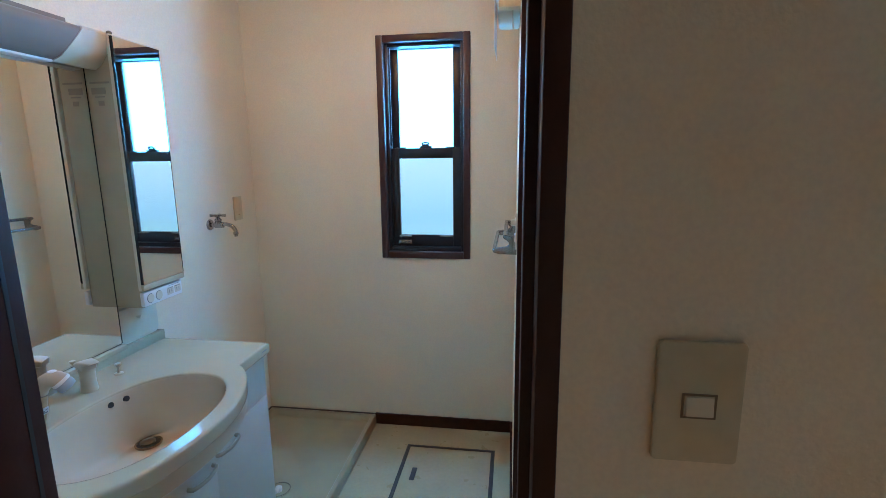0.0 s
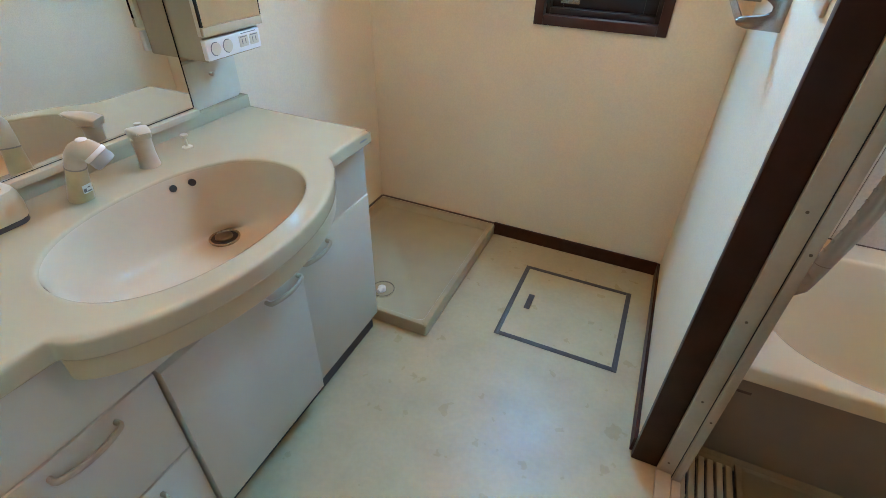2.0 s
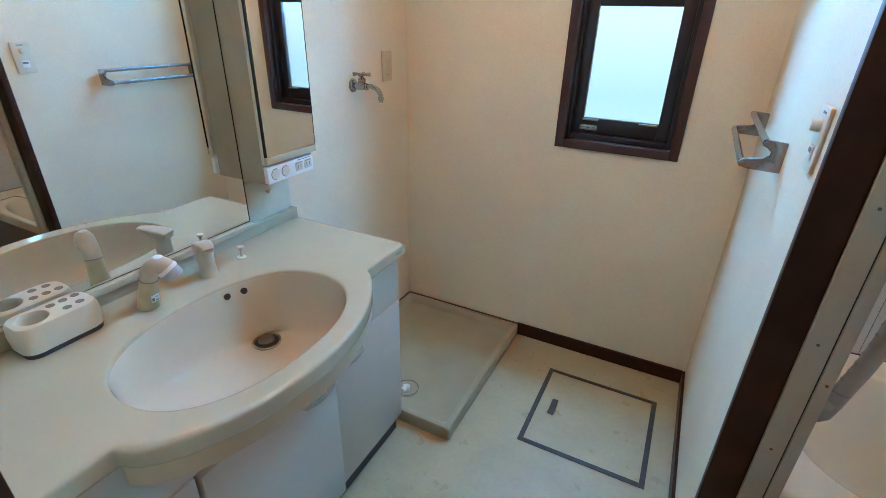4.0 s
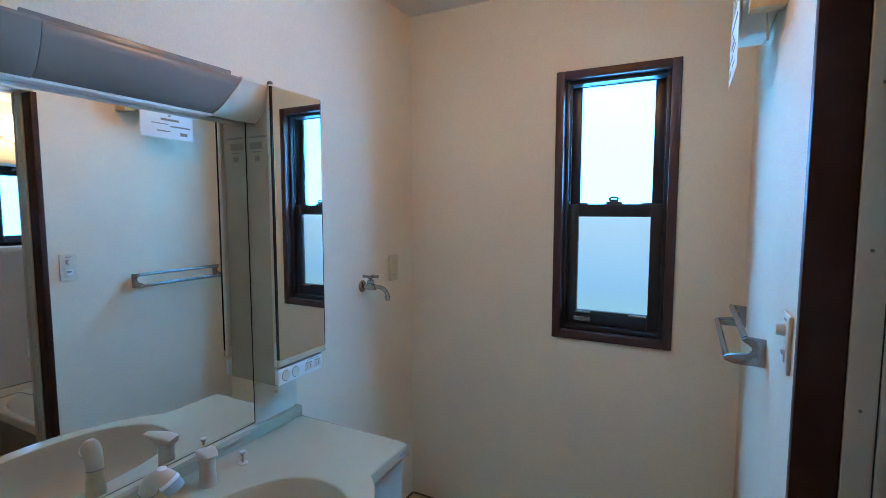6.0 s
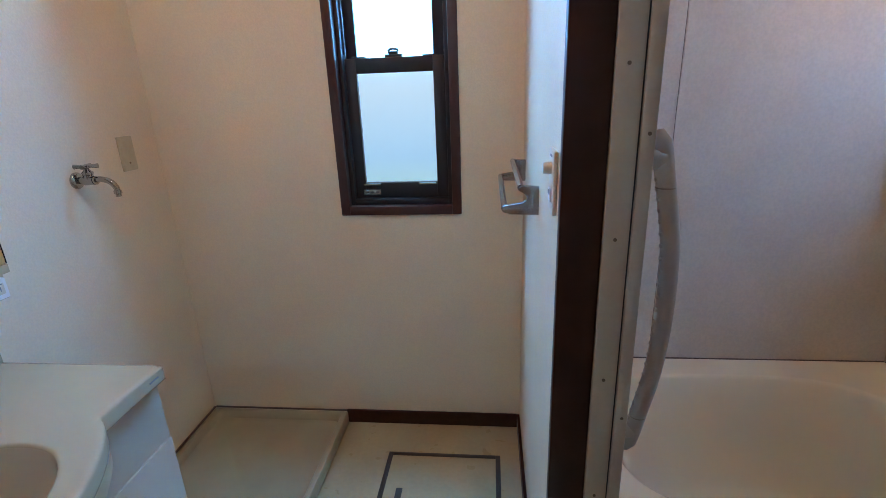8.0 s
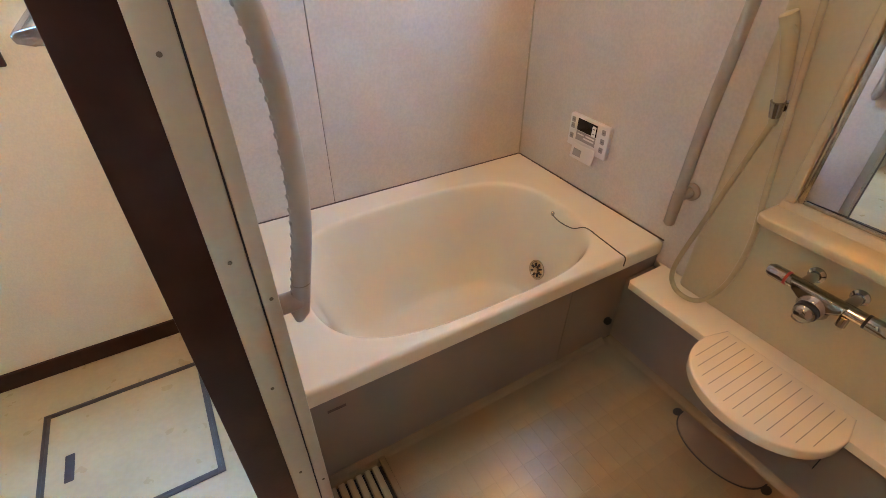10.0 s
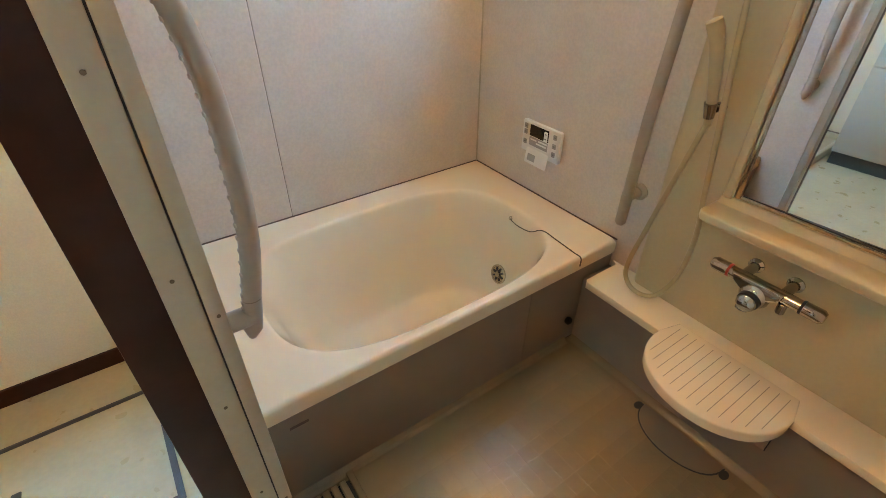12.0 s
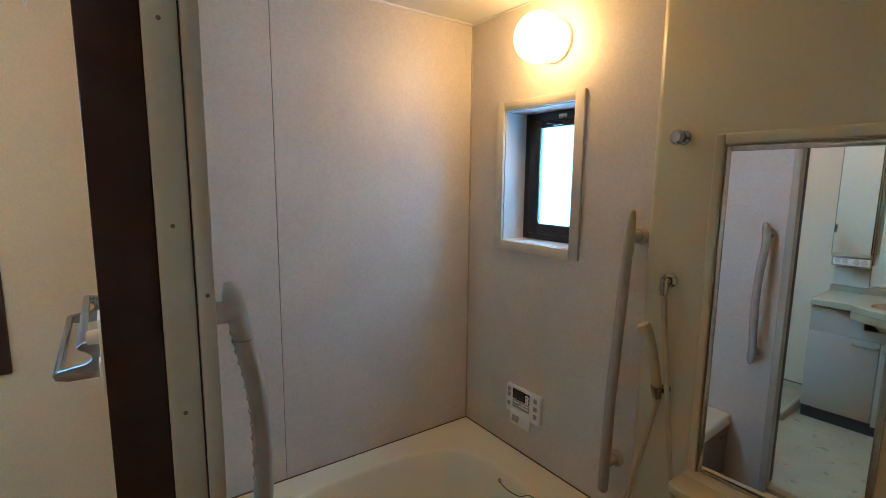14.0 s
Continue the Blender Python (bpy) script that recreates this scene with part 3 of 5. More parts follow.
# yellowed skirt under the bowed front
arc = [math.pi * i / 32 for i in range(33)]
bowed = [bow(a) for a in arc]
sk = [(x - 0.006, y) for x, y in bowed] + [(x - 0.022, 0.945 + (y - 0.945) * 0.95) for x, y in reversed(bowed)]
part("skirt", prism(sk, "z", 0.712, 0.758, 0.003), M_SKIRT, van, "yellowed plastic skirt under the basin")
body = part("body", join(box(W + 0.004, -0.955, VL + 0.003, VR - 0.004, 0.080, 0.596), box(W + 0.004, -0.955, VL + 0.003, VL + 0.020, 0.596, 0.747), box(W + 0.004, -0.955, VR - 0.022, VR - 0.004, 0.596, 0.747)), M_LAM, van)
part("kick_board", box(W + 0.01, -0.9575, VL + 0.003, VR - 0.006, 0.0, 0.080), M_KICK, van, "dark grey recessed kick board")
part("fascia", join(box(-0.955, -0.936, VL + 0.004, VR - 0.004, 0.590, 0.650, 0.0), box(-0.955, -0.936, VL + 0.004, 0.672, 0.650, 0.746, 0.0), box(-0.955, -0.936, 1.222, VR - 0.004, 0.650, 0.746, 0.0)), M_LAM, van)


def handle(y, z, x, parent):
    p = smooth_path([(x - 0.001, y - 0.058, z), (x + 0.016, y - 0.056, z), (x + 0.025, y - 0.030, z), (x + 0.0285, y, z), (x + 0.025, y + 0.030, z), (x + 0.016, y + 0.056, z), (x - 0.001, y + 0.058, z)], 4)
    h = tube(p, 0.0058, 10)
    for v in h.verts:
        v.co.z = z + (v.co.z - z) * 1.25
    part("handle", h, M_DOOR_HANDLE, parent, "greige arched pull handle")


for nm, y0, y1, z0, z1, x, hy, hz in (("drawer", VL + 0.005, 0.714, 0.348, 0.588, -0.932, 0.565, 0.556), ("drawer", VL + 0.005, 0.714, 0.092, 0.342, -0.932, 0.565, 0.300),
                                      ("door", 0.720, 1.134, 0.072, 0.588, -0.920, 1.056, 0.540), ("door", 1.140, VR - 0.004, 0.084, 0.588, -0.932, 1.204, 0.552)):
    d = part(nm, box(-0.954, x, y0, y1, z0, z1, 0.0025), M_LAM, van, "white laminate " + ("drawer front" if nm == "drawer" else "cabinet door"))
    handle(hy, hz, x, d)
# splash rim and backing
part("splash_rim", box(W + 0.002, -1.345, VL, VR + 0.002, 0.795, 0.834, 0.004), M_COUNTER, van, "cream-white upstand behind the counter")
part("back_plate", prism(rounded(1.291, 1.486, 0.834, 0.962, 0.022), "x", W + 0.002, -1.362, 0.002), M_PLASTIC, van, "ivory backing plate with a rounded corner")
part("hook", tube(smooth_path([(-1.364, 1.385, 0.920), (-1.349, 1.385, 0.918), (-1.346, 1.385, 0.927)], 4), 0.004, 8), M_PLASTIC, van)

# ---------- mirror unit over the vanity ----------
mc = thing("mirror_cabinet", (-1.40, 0.90, 0.842), "wide mirror unit with lamp cover and mirrored side cabinet", "mirror cabinet")
part("backing", box(W + 0.002, -1.354, VL, 1.292, 0.835, 1.876, 0.002), M_PLASTIC, mc)
mm = part("mirror", moved(box(-0.007, 0.0, VL + 0.01 - 1.289, 0.0, 0.855, 1.800), pose(-1.346, 1.289, 0, 0, 0, 0.3)), M_MIRROR, mc, "large clear mirror")
part("mirror_edge", join(box(-1.3535, -1.3452, 1.289, 1.2915, 0.855, 1.800), box(-1.3535, -1.3455, VL + 0.01, 1.289, 0.8525, 0.855)), M_MIRROR_EDGE, mm)
part("lower_rail", box(-1.354, -1.327, VL, 1.2915, 0.835, 0.8525, 0.003), M_COUNTER, mc, "cream rail under the mirror")
# lamp box: curved cover
prof = [(-1.334, 1.770), (-1.308, 1.766), (-1.286, 1.780), (-1.268, 1.808), (-1.255, 1.840), (-1.250, 1.858), (-1.256, 1.867), (-1.334, 1.877)]
cov = prism(prof, "y", 0.760, 1.212)
for v in cov.verts:
    if v.co.y > 1.0:
        v.co.y -= (1.88 - v.co.z) * 0.55
lc = part("lamp_cover", cov, M_COVER, mc, "grey curved acrylic lamp cover", 50)
part("lamp_rail", box(-1.34, -1.304, VL, 1.150, 1.760, 1.7675, 0.003), M_WHITE, mc)
part("lamp_back", box(-1.345, -1.335, 0.760, 1.24, 1.87, 1.904, 0.002), M_COVER, mc)
prof2 = [(x + 0.002 * (x > -1.33), z + (0.002 if z > 1.80 else -0.002)) for x, z in prof]
part("end_cap", prism(prof2, "y", 0.690, 0.759, 0.003), M_COVER, mc, "grey end cap")
# end cap that widens into the side cabinet
cap = prism([(x + 0.003 * (x > -1.33), z + (0.003 if z > 1.80 else -0.003)) for x, z in prof], "y", 1.213, 1.297)
for v in cap.verts:
    if v.co.y < 1.25:
        v.co.y -= (1.88 - v.co.z) * 0.55
    elif v.co.x > -1.33:
        v.co.x = max(v.co.x, -1.262) + 0.006 if v.co.z > 1.80 else v.co.x
part("end_cap", cap, M_PLASTIC, mc, "ivory end cap beside the lamp cover")
cb = part("side_cabinet", box(W + 0.002, -1.248, 1.292, 1.484, 0.984, 1.862, 0.003), M_CABINET, mc, "tan plastic side cabinet box, its colour darkened for shade")
dr = part("cabinet_door", box(-1.2475, -1.2345, 1.281, 1.484, 1.048, 1.866, 0.002), M_PLASTIC, cb)
dg = part("door_mirror", box(-1.234, -1.2285, 1.286, 1.482, 1.070, 1.860), M_MIRROR, mc, "narrow mirrored cabinet door")
part("mirror_edge", join(box(-1.235, -1.228, 1.281, 1.286, 1.070, 1.860), box(-1.235, -1.228, 1.482, 1.4845, 1.070, 1.860)), M_MIRROR_EDGE, dg)
part("door_rail", box(-1.2375, -1.2255, 1.281, 1.484, 1.048, 1.0695, 0.003), M_COUNTER, mc, "cream lower rail of the cabinet door")
sp = part("switch_strip", box(-1.2475, -1.2320, 1.2830, 1.4720, 0.991, 1.040, 0.003), M_WHITE, mc, "white switch and socket strip")
for i, y in enumerate((1.3120, 1.3520)):
    part("switch_button", lathe([(0.016, 0), (0.016, 0.0015), (0.0145, 0.002)], (-1.2320, y, 1.016), (1, 0, 0), 20), M_PLASTIC, sp)
    part("switch_ring", tube(smooth_path([(-1.2305, y + 0.016 * math.cos(a), 1.016 + 0.016 * math.sin(a)) for a in (1.2, 1.9, 2.6, 3.3, 4.0, 4.7)], 3), 0.0011, 6), M_INK, sp)
for y in (1.4090, 1.4470):
    part("socket", join(box(-1.2325, -1.2307, y - 0.016, y + 0.016, 1.003, 1.030, 0.001), ), M_PLASTIC, sp)
    # slots not cut: grey strips carry the shade within them
    part("socket_slot_shade", join(box(-1.2309, -1.2302, y - 0.007, y - 0.005, 1.009, 1.022), box(-1.2309, -1.2302, y + 0.005, y + 0.007, 1.011, 1.022), box(-1.2309, -1.2302, y - 0.012, y + 0.012, 1.0265, 1.0285)), M_INK, sp)
part("strip_marking", box(-1.2335, -1.2317, 1.4020, 1.4570, 1.0345, 1.0365), M_INK, sp)
part("caution_label", join(box(-1.333, -1.262, 1.2908, 1.2917, 1.722, 1.728), box(-1.33, -1.28, 1.2908, 1.2917, 1.690, 1.710), box(-1.32, -1.285, 1.2908, 1.2917, 1.680, 1.684), box(-1.31, -1.29, 1.2908, 1.2917, 1.655, 1.670)), M_INK2, cb)
part("pivot", lathe([(0.008, 0), (0.008, 0.006), (0.005, 0.009)], (-1.240, 1.290, 1.866), n=12), M_CORD, cb)

# ---------- things on the counter ----------
sh = thing("hand_shower_tap", (-1.252, 0.884, 0.80), "yellowed pull-out shower tap on the vanity counter", "tap")
part("spout_base", lathe([(0.0235, 0.0), (0.024, 0.003), (0.0215, 0.036), (0.0190, 0.070), (0.0190, 0.075)], (-1.252, 0.886, 0.80), (0.20, 0.12, 1), 24), M_YELLOWED, sh, "yellowed plastic stem")
part("seam_ring", lathe([(0.0195, 0.0), (0.0201, 0.0015), (0.0195, 0.003)], (-1.2377, 0.8946, 0.8715), (0.20, 0.12, 1), 24), M_APRON, sh)
hd = tube(smooth_path([(-1.2375, 0.895, 0.873), (-1.232, 0.897, 0.890), (-1.218, 0.901, 0.907), (-1.200, 0.906, 0.914), (-1.187, 0.911, 0.909), (-1.181, 0.914, 0.901)], 5), 0.02, 18,
          radii=[0.0186 + 0.0032 * min(1, i / 16) for i in range(26)])
head = part("shower_head", hd, M_AGED, sh, "ivory shower head")
part("collar_ring", lathe([(0.0222, 0.0), (0.0232, 0.002), (0.0232, 0.007), (0.0222, 0.009)], (-1.186, 0.911, 0.909), (0.50, 0.34, -0.80), 24), M_WHITE, head, "pale ring round the spray head")
part("spray_face", lathe([(0.0216, 0.0), (0.0222, 0.012), (0.0205, 0.019), (0.016, 0.0205), (0.015, 0.018)], (-1.181, 0.914, 0.901), (0.50, 0.34, -0.80), 24), M_BUTTON, head, "grey spray face")
part("mode_button", lathe([(0.010, 0.0), (0.010, 0.002), (0.008, 0.003)], (-1.200, 0.907, 0.9335), (0.10, 0.0, 1), 16), M_WHITE, head)
part("sticker", moved(box(-0.0008, 0.0008, -0.010, 0.010, -0.009, 0.009), pose(-1.2230, 0.891, 0.829, 0, 8, 5)), M_PAPER, sh)
part("sticker_print", moved(join(box(-0.0009, 0.0013, -0.009, -0.003, -0.006, 0.002), box(-0.0009, 0.0013, -0.001, 0.008, -0.007, -0.004), box(-0.0009, 0.0013, 0.0, 0.006, 0.002, 0.004)), pose(-1.2230, 0.891, 0.829, 0, 8, 5)), M_INK, sh)
lv = thing("lever_tap", (-1.260, 1.061, 0.80), "ivory single-lever tap body on the vanity counter", "tap")
part("tap_body", lathe([(0.0232, 0.0), (0.0232, 0.003), (0.0226, 0.0045), (0.0205, 0.03), (0.0208, 0.058), (0.0225, 0.070)], (-1.260, 1.061, 0.80), n=24), M_AGED, lv)
lever = prism([(-0.024, -0.0155), (0.022, -0.0155), (0.026, -0.004), (0.058, 0.008), (0.060, 0.012), (0.026, 0.012), (-0.004, 0.009), (-0.027, 0.002)], "y", -0.0225, 0.0225, 0.006, 3)
for v in lever.verts:
    k = max(0.0, (v.co.x - 0.015) / 0.045)
    v.co.y *= 1 - 0.45 * k
    if v.co.z < -0.008:
        v.co.y *= 0.96
part("lever", moved(lever, pose(-1.260, 1.061, 0.886, 0, 0, -22)), M_AGED, lv)
pk = solo("plug_knob", lathe([(0.013, 0.0), (0.013, 0.003), (0.004, 0.005), (0.0035, 0.024), (0.006, 0.028), (0.010, 0.033), (0.009, 0.036)], (-1.262, 1.173, 0.80), n=16), M_HOLDER, "small white pop-up plug knob on the counter", "plug knob")
cup = thing("toothbrush_holder", (-1.285, 0.73, 0.80), "ivory plastic toothbrush and cup holder on the counter", "toothbrush holder")
CY0, CY1, CXA, CXB = 0.645, 0.797, -1.338, -1.252


HX, HY = -1.293, 0.686


def convex_ring(poly, z, n=56):
    """Where rays from the cup's centre meet a convex outline."""
    out = []
    for k in range(n):
        dx, dy, best = math.cos(2 * math.pi * k / n), math.sin(2 * math.pi * k / n), 0.0
        for (x0, y0), (x1, y1) in zip(poly, poly[1:] + poly[:1]):
            ex, ey = x1 - x0, y1 - y0
            den = dx * ey - dy * ex
            if abs(den) > 1e-12:
                t, u = ((x0 - HX) * ey - (y0 - HY) * ex) / den, ((x0 - HX) * dy - (y0 - HY) * dx) / den
                if t > 0 and -1e-6 <= u <= 1 + 1e-6:
                    best = max(best, t)
        out.append((HX + best * dx, HY + best * dy, z))
    return out


def holder():
    shell = [convex_ring(rounded(CXA + i, CXB - i, CY0 + i, CY1 - i, 0.026, 6), z) for i, z in ((0.0, 0.812), (-0.002, 0.84), (0.0, 0.862), (0.003, 0.869), (0.008, 0.871))]
    well = [[(HX + q * math.cos(2 * math.pi * k / 56), HY + q * math.sin(2 * math.pi * k / 56), z) for k in range(56)] for q, z in ((0.0290, 0.871), (0.0278, 0.8695), (0.0265, 0.860), (0.0245, 0.818))]
    bm = ring_sheet(shell + well, True)
    bmesh.ops.recalc_face_normals(bm, faces=bm.faces)
    return bm


part("holder_body", holder(), M_HOLDER, cup, "ivory holder body with an open cup well")
part("rubber_foot", prism(rounded(CXA + 0.002, CXB - 0.002, CY0 + 0.002, CY1 - 0.002, 0.024, 6), "z", 0.8, 0.812, 0.002), M_KICK, cup, "dark grey rubber foot")
# brush holes are dark discs on the top, coloured for the shade inside
for x, y in ((-1.311, 0.728), (-1.312, 0.752), (-1.313, 0.776), (-1.275, 0.742), (-1.278, 0.768)):
    part("brush_hole_shade", lathe([(0.0085, 0.0), (0.0085, 0.0008)], (x, y, 0.8708), n=16), M_CORD, cup)

# ---------- washing machine pan ----------
pan = thing("washer_pan", (-1.08, 1.92, 0.0), "ivory washing-machine drain pan on the floor", "drain pan")
PX0, PX1, PY0, PY1 = W + 0.008, -0.748, 1.522, N - 0.006


def pan_mesh():
    bm = bmesh.new()
    rows = []
    for i, z in ((0.002, 0.0), (0.0, 0.006), (0.0, 0.050), (0.004, 0.055), (0.022, 0.055), (0.027, 0.050), (0.034, 0.026), (0.044, 0.020)):
        rows.append([bm.verts.new((x, y, z)) for x, y in rounded(PX0 + i, PX1 - i, PY0 + i, PY1 - i, max(0.005, 0.008 + i * 0.5), 4)])
    for a, b in zip(rows, rows[1:]):
        for k in range(len(a)):
            bm.faces.new((a[k], a[(k + 1) % len(a)], b[(k + 1) % len(a)], b[k]))
    bm.faces.new(rows[-1])
    return bm


part("tray", pan_mesh(), M_PAN, pan)
part("pan_drain", lathe([(0.052, 0.0), (0.052, 0.003), (0.046, 0.004), (0.044, 0.001), (0.018, 0.001)], (-1.02, 1.672, 0.0195), n=30), M_PAN, pan)
part("drain_ring", tube([(-1.02 + 0.047 * math.cos(a * math.pi / 18), 1.672 + 0.047 * math.sin(a * math.pi / 18), 0.0225) for a in range(37)], 0.0016, 6), M_KICK, pan)
part("drain_elbow", join(lathe([(0.016, 0.0), (0.016, 0.016), (0.012, 0.020)], (-1.02, 1.665, 0.02), n=16), tube([(-1.02, 1.665, 0.034), (-1.02, 1.635, 0.036)], 0.010, 12)), M_WHITE, pan)
struct("pan_caulk", join(box(PX0, PX1, N - 0.005, N, 0.053, 0.060), box(W, W + 0.007, PY0, N - 0.005, 0.053, 0.060)), M_CAULK, "dark line where the pan meets the wall", "caulk")

# ---------- floor hatch ----------
ht = thing("floor_hatch", (-0.297, 1.884, 0.0), "square underfloor hatch with dark metal frame in the vinyl floor", "floor hatch")
HX0, HX1, HY0, HY1, HF = -0.525, -0.069, 1.653, 2.115, 0.019
part("hatch_frame", join(box(HX0, HX0 + HF, HY0, HY1, 0, 0.0035, 0.001), box(HX1 - HF, HX1, HY0, HY1, 0, 0.0035, 0.001), box(HX0 + HF, HX1 - HF, HY0, HY0 + HF, 0, 0.0035, 0.001), box(HX0 + HF, HX1 - HF, HY1 - HF, HY1, 0, 0.0035, 0.001)), M_FRAMEGREY, ht, "dark grey metal hatch frame")
part("hatch_groove", join(box(HX0 + HF * 0.45, HX1 - HF * 0.45, HY0 + 0.0085, HY0 + 0.0105, 0.0035, 0.0043), box(HX0 + HF * 0.45, HX1 - HF * 0.45, HY1 - 0.0105, HY1 - 0.0085, 0.0035, 0.0043), box(HX0 + 0.0085, HX0 + 0.0105, HY0 + 0.01, HY1 - 0.01, 0.0035, 0.0043), box(HX1 - 0.0105, HX1 - 0.0085, HY0 + 0.01, HY1 - 0.01, 0.0035, 0.0043)), M_KICK, ht)
lid = part("hatch_lid", box(HX0 + HF, HX1 - HF, HY0 + HF, HY1 - HF, 0, 0.0028), M_VINYL, ht)
part("finger_pull", prism(rounded(-0.461, -0.437, 1.835, 1.928, 0.004), "z", 0.0028, 0.0042, 0.0008), M_FRAMEGREY, lid, "dark recessed finger pull")

# ---------- wall fittings, washroom ----------
tap = thing("wall_tap", (W, 1.902, 1.18), "chrome washing-machine tap on the wallpaper wall", "tap")
TY, TZ = 1.902, 1.190
part("flange", lathe([(0.026, 0.0), (0.026, 0.003), (0.022, 0.008), (0.013, 0.011)], (W, TY, TZ), (1, 0, 0)), M_CHROME, tap, "chrome wall flange")
part("tap_body", join(tube([(W + 0.008, TY, TZ), (W + 0.026, TY, TZ), (W + 0.030, TY, TZ), (W + 0.062, TY, TZ)], 0.012, 16, [0.011, 0.011, 0.0155, 0.0135]), lathe([(0.0145, 0.0), (0.0135, 0.012), (0.0155, 0.014), (0.0155, 0.022), (0.009, 0.028), (0.006, 0.034)], (W + 0.044, TY, TZ + 0.004), n=16)), M_CHROME, tap, "chrome tap body")
part("tap_handle", join(lathe([(0.009, 0.0), (0.010, 0.006), (0.007, 0.010)], (W + 0.044, TY, TZ + 0.038), n=14), tube([(W + 0.012, TY - 0.010, TZ + 0.044), (W + 0.030, TY - 0.004, TZ + 0.044), (W + 0.058, TY + 0.004, TZ + 0.044), (W + 0.076, TY + 0.010, TZ + 0.044)], 0.006, 12, [0.0075, 0.005, 0.005, 0.0075]), tube([(W + 0.054, TY - 0.028, TZ + 0.044), (W + 0.034, TY + 0.028, TZ + 0.044)], 0.006, 12, [0.0065, 0.0065])), M_CHROME, tap, "chrome cross handle")
part("spout", tube(smooth_path([(W + 0.058, TY, TZ), (W + 0.078, TY + 0.004, TZ + 0.003), (W + 0.104, TY + 0.008, TZ - 0.006), (W + 0.118, TY + 0.010, TZ - 0.024), (W + 0.120, TY + 0.010, TZ - 0.036)], 5), 0.009, 14), M_CHROME, tap, "chrome curved spout")
part("nozzle", lathe([(0.0115, 0.0), (0.0115, 0.010), (0.0085, 0.012), (0.0085, 0.020)], (W + 0.120, TY + 0.010, TZ - 0.034), (0.05, 0, -1), 14), M_CHROME, tap, "chrome nozzle")
part("collar", lathe([(0.0125, 0.0), (0.0135, 0.003), (0.0125, 0.006)], (W + 0.062, TY, TZ), (1, 0.1, 0.05), 14), M_STEEL, tap)


def plate(name, label, x, yc, zc, nx, m, w=0.070, h=0.120):
    t = thing(name, (x, yc, zc - h / 2), label, "wall plate")
    part("cover", prism(rounded(yc - w / 2, yc + w / 2, zc - h / 2, zc + h / 2, 0.004), "x", min(x, x + nx * 0.008), max(x, x + nx * 0.008), 0.003), m, t)
    return t


p1 = plate("outlet_plate", "yellowed blank earth-terminal plate on the wallpaper wall", W, 2.134, 1.244, 1, M_PLATE)
part("screw", lathe([(0.004, 0), (0.004, 0.001)], (W + 0.008, 2.134, 1.212), (1, 0, 0), 10), M_STEEL, p1)
SY, SZ = 1.446, 1.246
p2 = plate("switch_plate", "ivory timer switch plate on the textured wall", E, SY, SZ, -1, M_PLASTIC)
part("dial", lathe([(0.012, 0.0), (0.0105, 0.014), (0.009, 0.016)], (E - 0.008, SY, SZ + 0.025), (-1, 0, 0), 18), M_PLASTIC, p2, "round dial knob")
part("rocker", box(E - 0.011, E - 0.007, SY - 0.015, SY + 0.015, SZ - 0.038, SZ - 0.011, 0.002), M_WHITE, p2)
part("rocker_marking", box(E - 0.0118, E - 0.011, SY - 0.010, SY + 0.010, SZ - 0.024, SZ - 0.016), M_INK, p2)
part("dial_marking", box(E - 0.0088, E - 0.008, SY - 0.012, SY + 0.012, SZ + 0.046, SZ + 0.050), M_INK, p2)
p3 = thing("light_switch", (0.173, S_OUT, 1.185), "yellowed light switch plate on the hall wall", "light switch")
LX, LZ, LY = 0.1725, 1.246, S_OUT - 0.006
part("cover", prism(rounded(LX - 0.039, LX + 0.039, LZ - 0.061, LZ + 0.061, 0.005), "y", LY - 0.008, LY, 0.003), M_PLATE, p3)
part("rocker", moved(box(-0.0125, 0.0125, -0.004, 0.003, -0.0095, 0.0095, 0.0015), pose(LX, LY - 0.008, LZ - 0.002, -6)), M_PLASTIC, p3, "pale rocker")
part("rocker_frame", join(box(LX - 0.0155, LX + 0.0155, LY - 0.0088, LY - 0.007, LZ - 0.0145, LZ - 0.0125), box(LX - 0.0155, LX + 0.0155, LY - 0.0088, LY - 0.007, LZ + 0.0085, LZ + 0.0105), box(LX - 0.0155, LX - 0.0135, LY - 0.0088, LY - 0.007, LZ - 0.0125, LZ + 0.0085), box(LX + 0.0135, LX + 0.0155, LY - 0.0088, LY - 0.007, LZ - 0.0125, LZ + 0.0085)), M_CORD, p3)

rail = thing("towel_rail", (E, 1.92, 1.16), "double-bar satin aluminium towel rail on the textured wall", "towel rail")
RS, RN, RZ = 1.732, 2.205, 1.144


def bracket(y):
    # wall plate with an upper short and a lower long prong, thin sheet
    prof = [(0.0, 0.036), (-0.044, 0.040), (-0.052, 0.034), (-0.050, 0.026), (-0.040, 0.021), (-0.030, 0.012), (-0.030, 0.003), (-0.040, -0.004), (-0.086, -0.011), (-0.094, -0.018), (-0.090, -0.028), (-0.070, -0.034), (0.0, -0.036)]
    return prism([(E + x, RZ + z) for x, z in prof], "y", y - 0.007, y + 0.007, 0.002)


for y in (RS, RN):
    part("bracket", bracket(y), M_GREY_ALU, rail, "satin metal bracket")
part("rail_bar", tube([(E - 0.045, RS, RZ + 0.033), (E - 0.045, RN, RZ + 0.033)], 0.0085, 14), M_GREY_ALU, rail)
part("rail_bar", tube([(E - 0.086, RS, RZ - 0.019), (E - 0.086, RN, RZ - 0.019)], 0.0085, 14), M_GREY_ALU, rail)

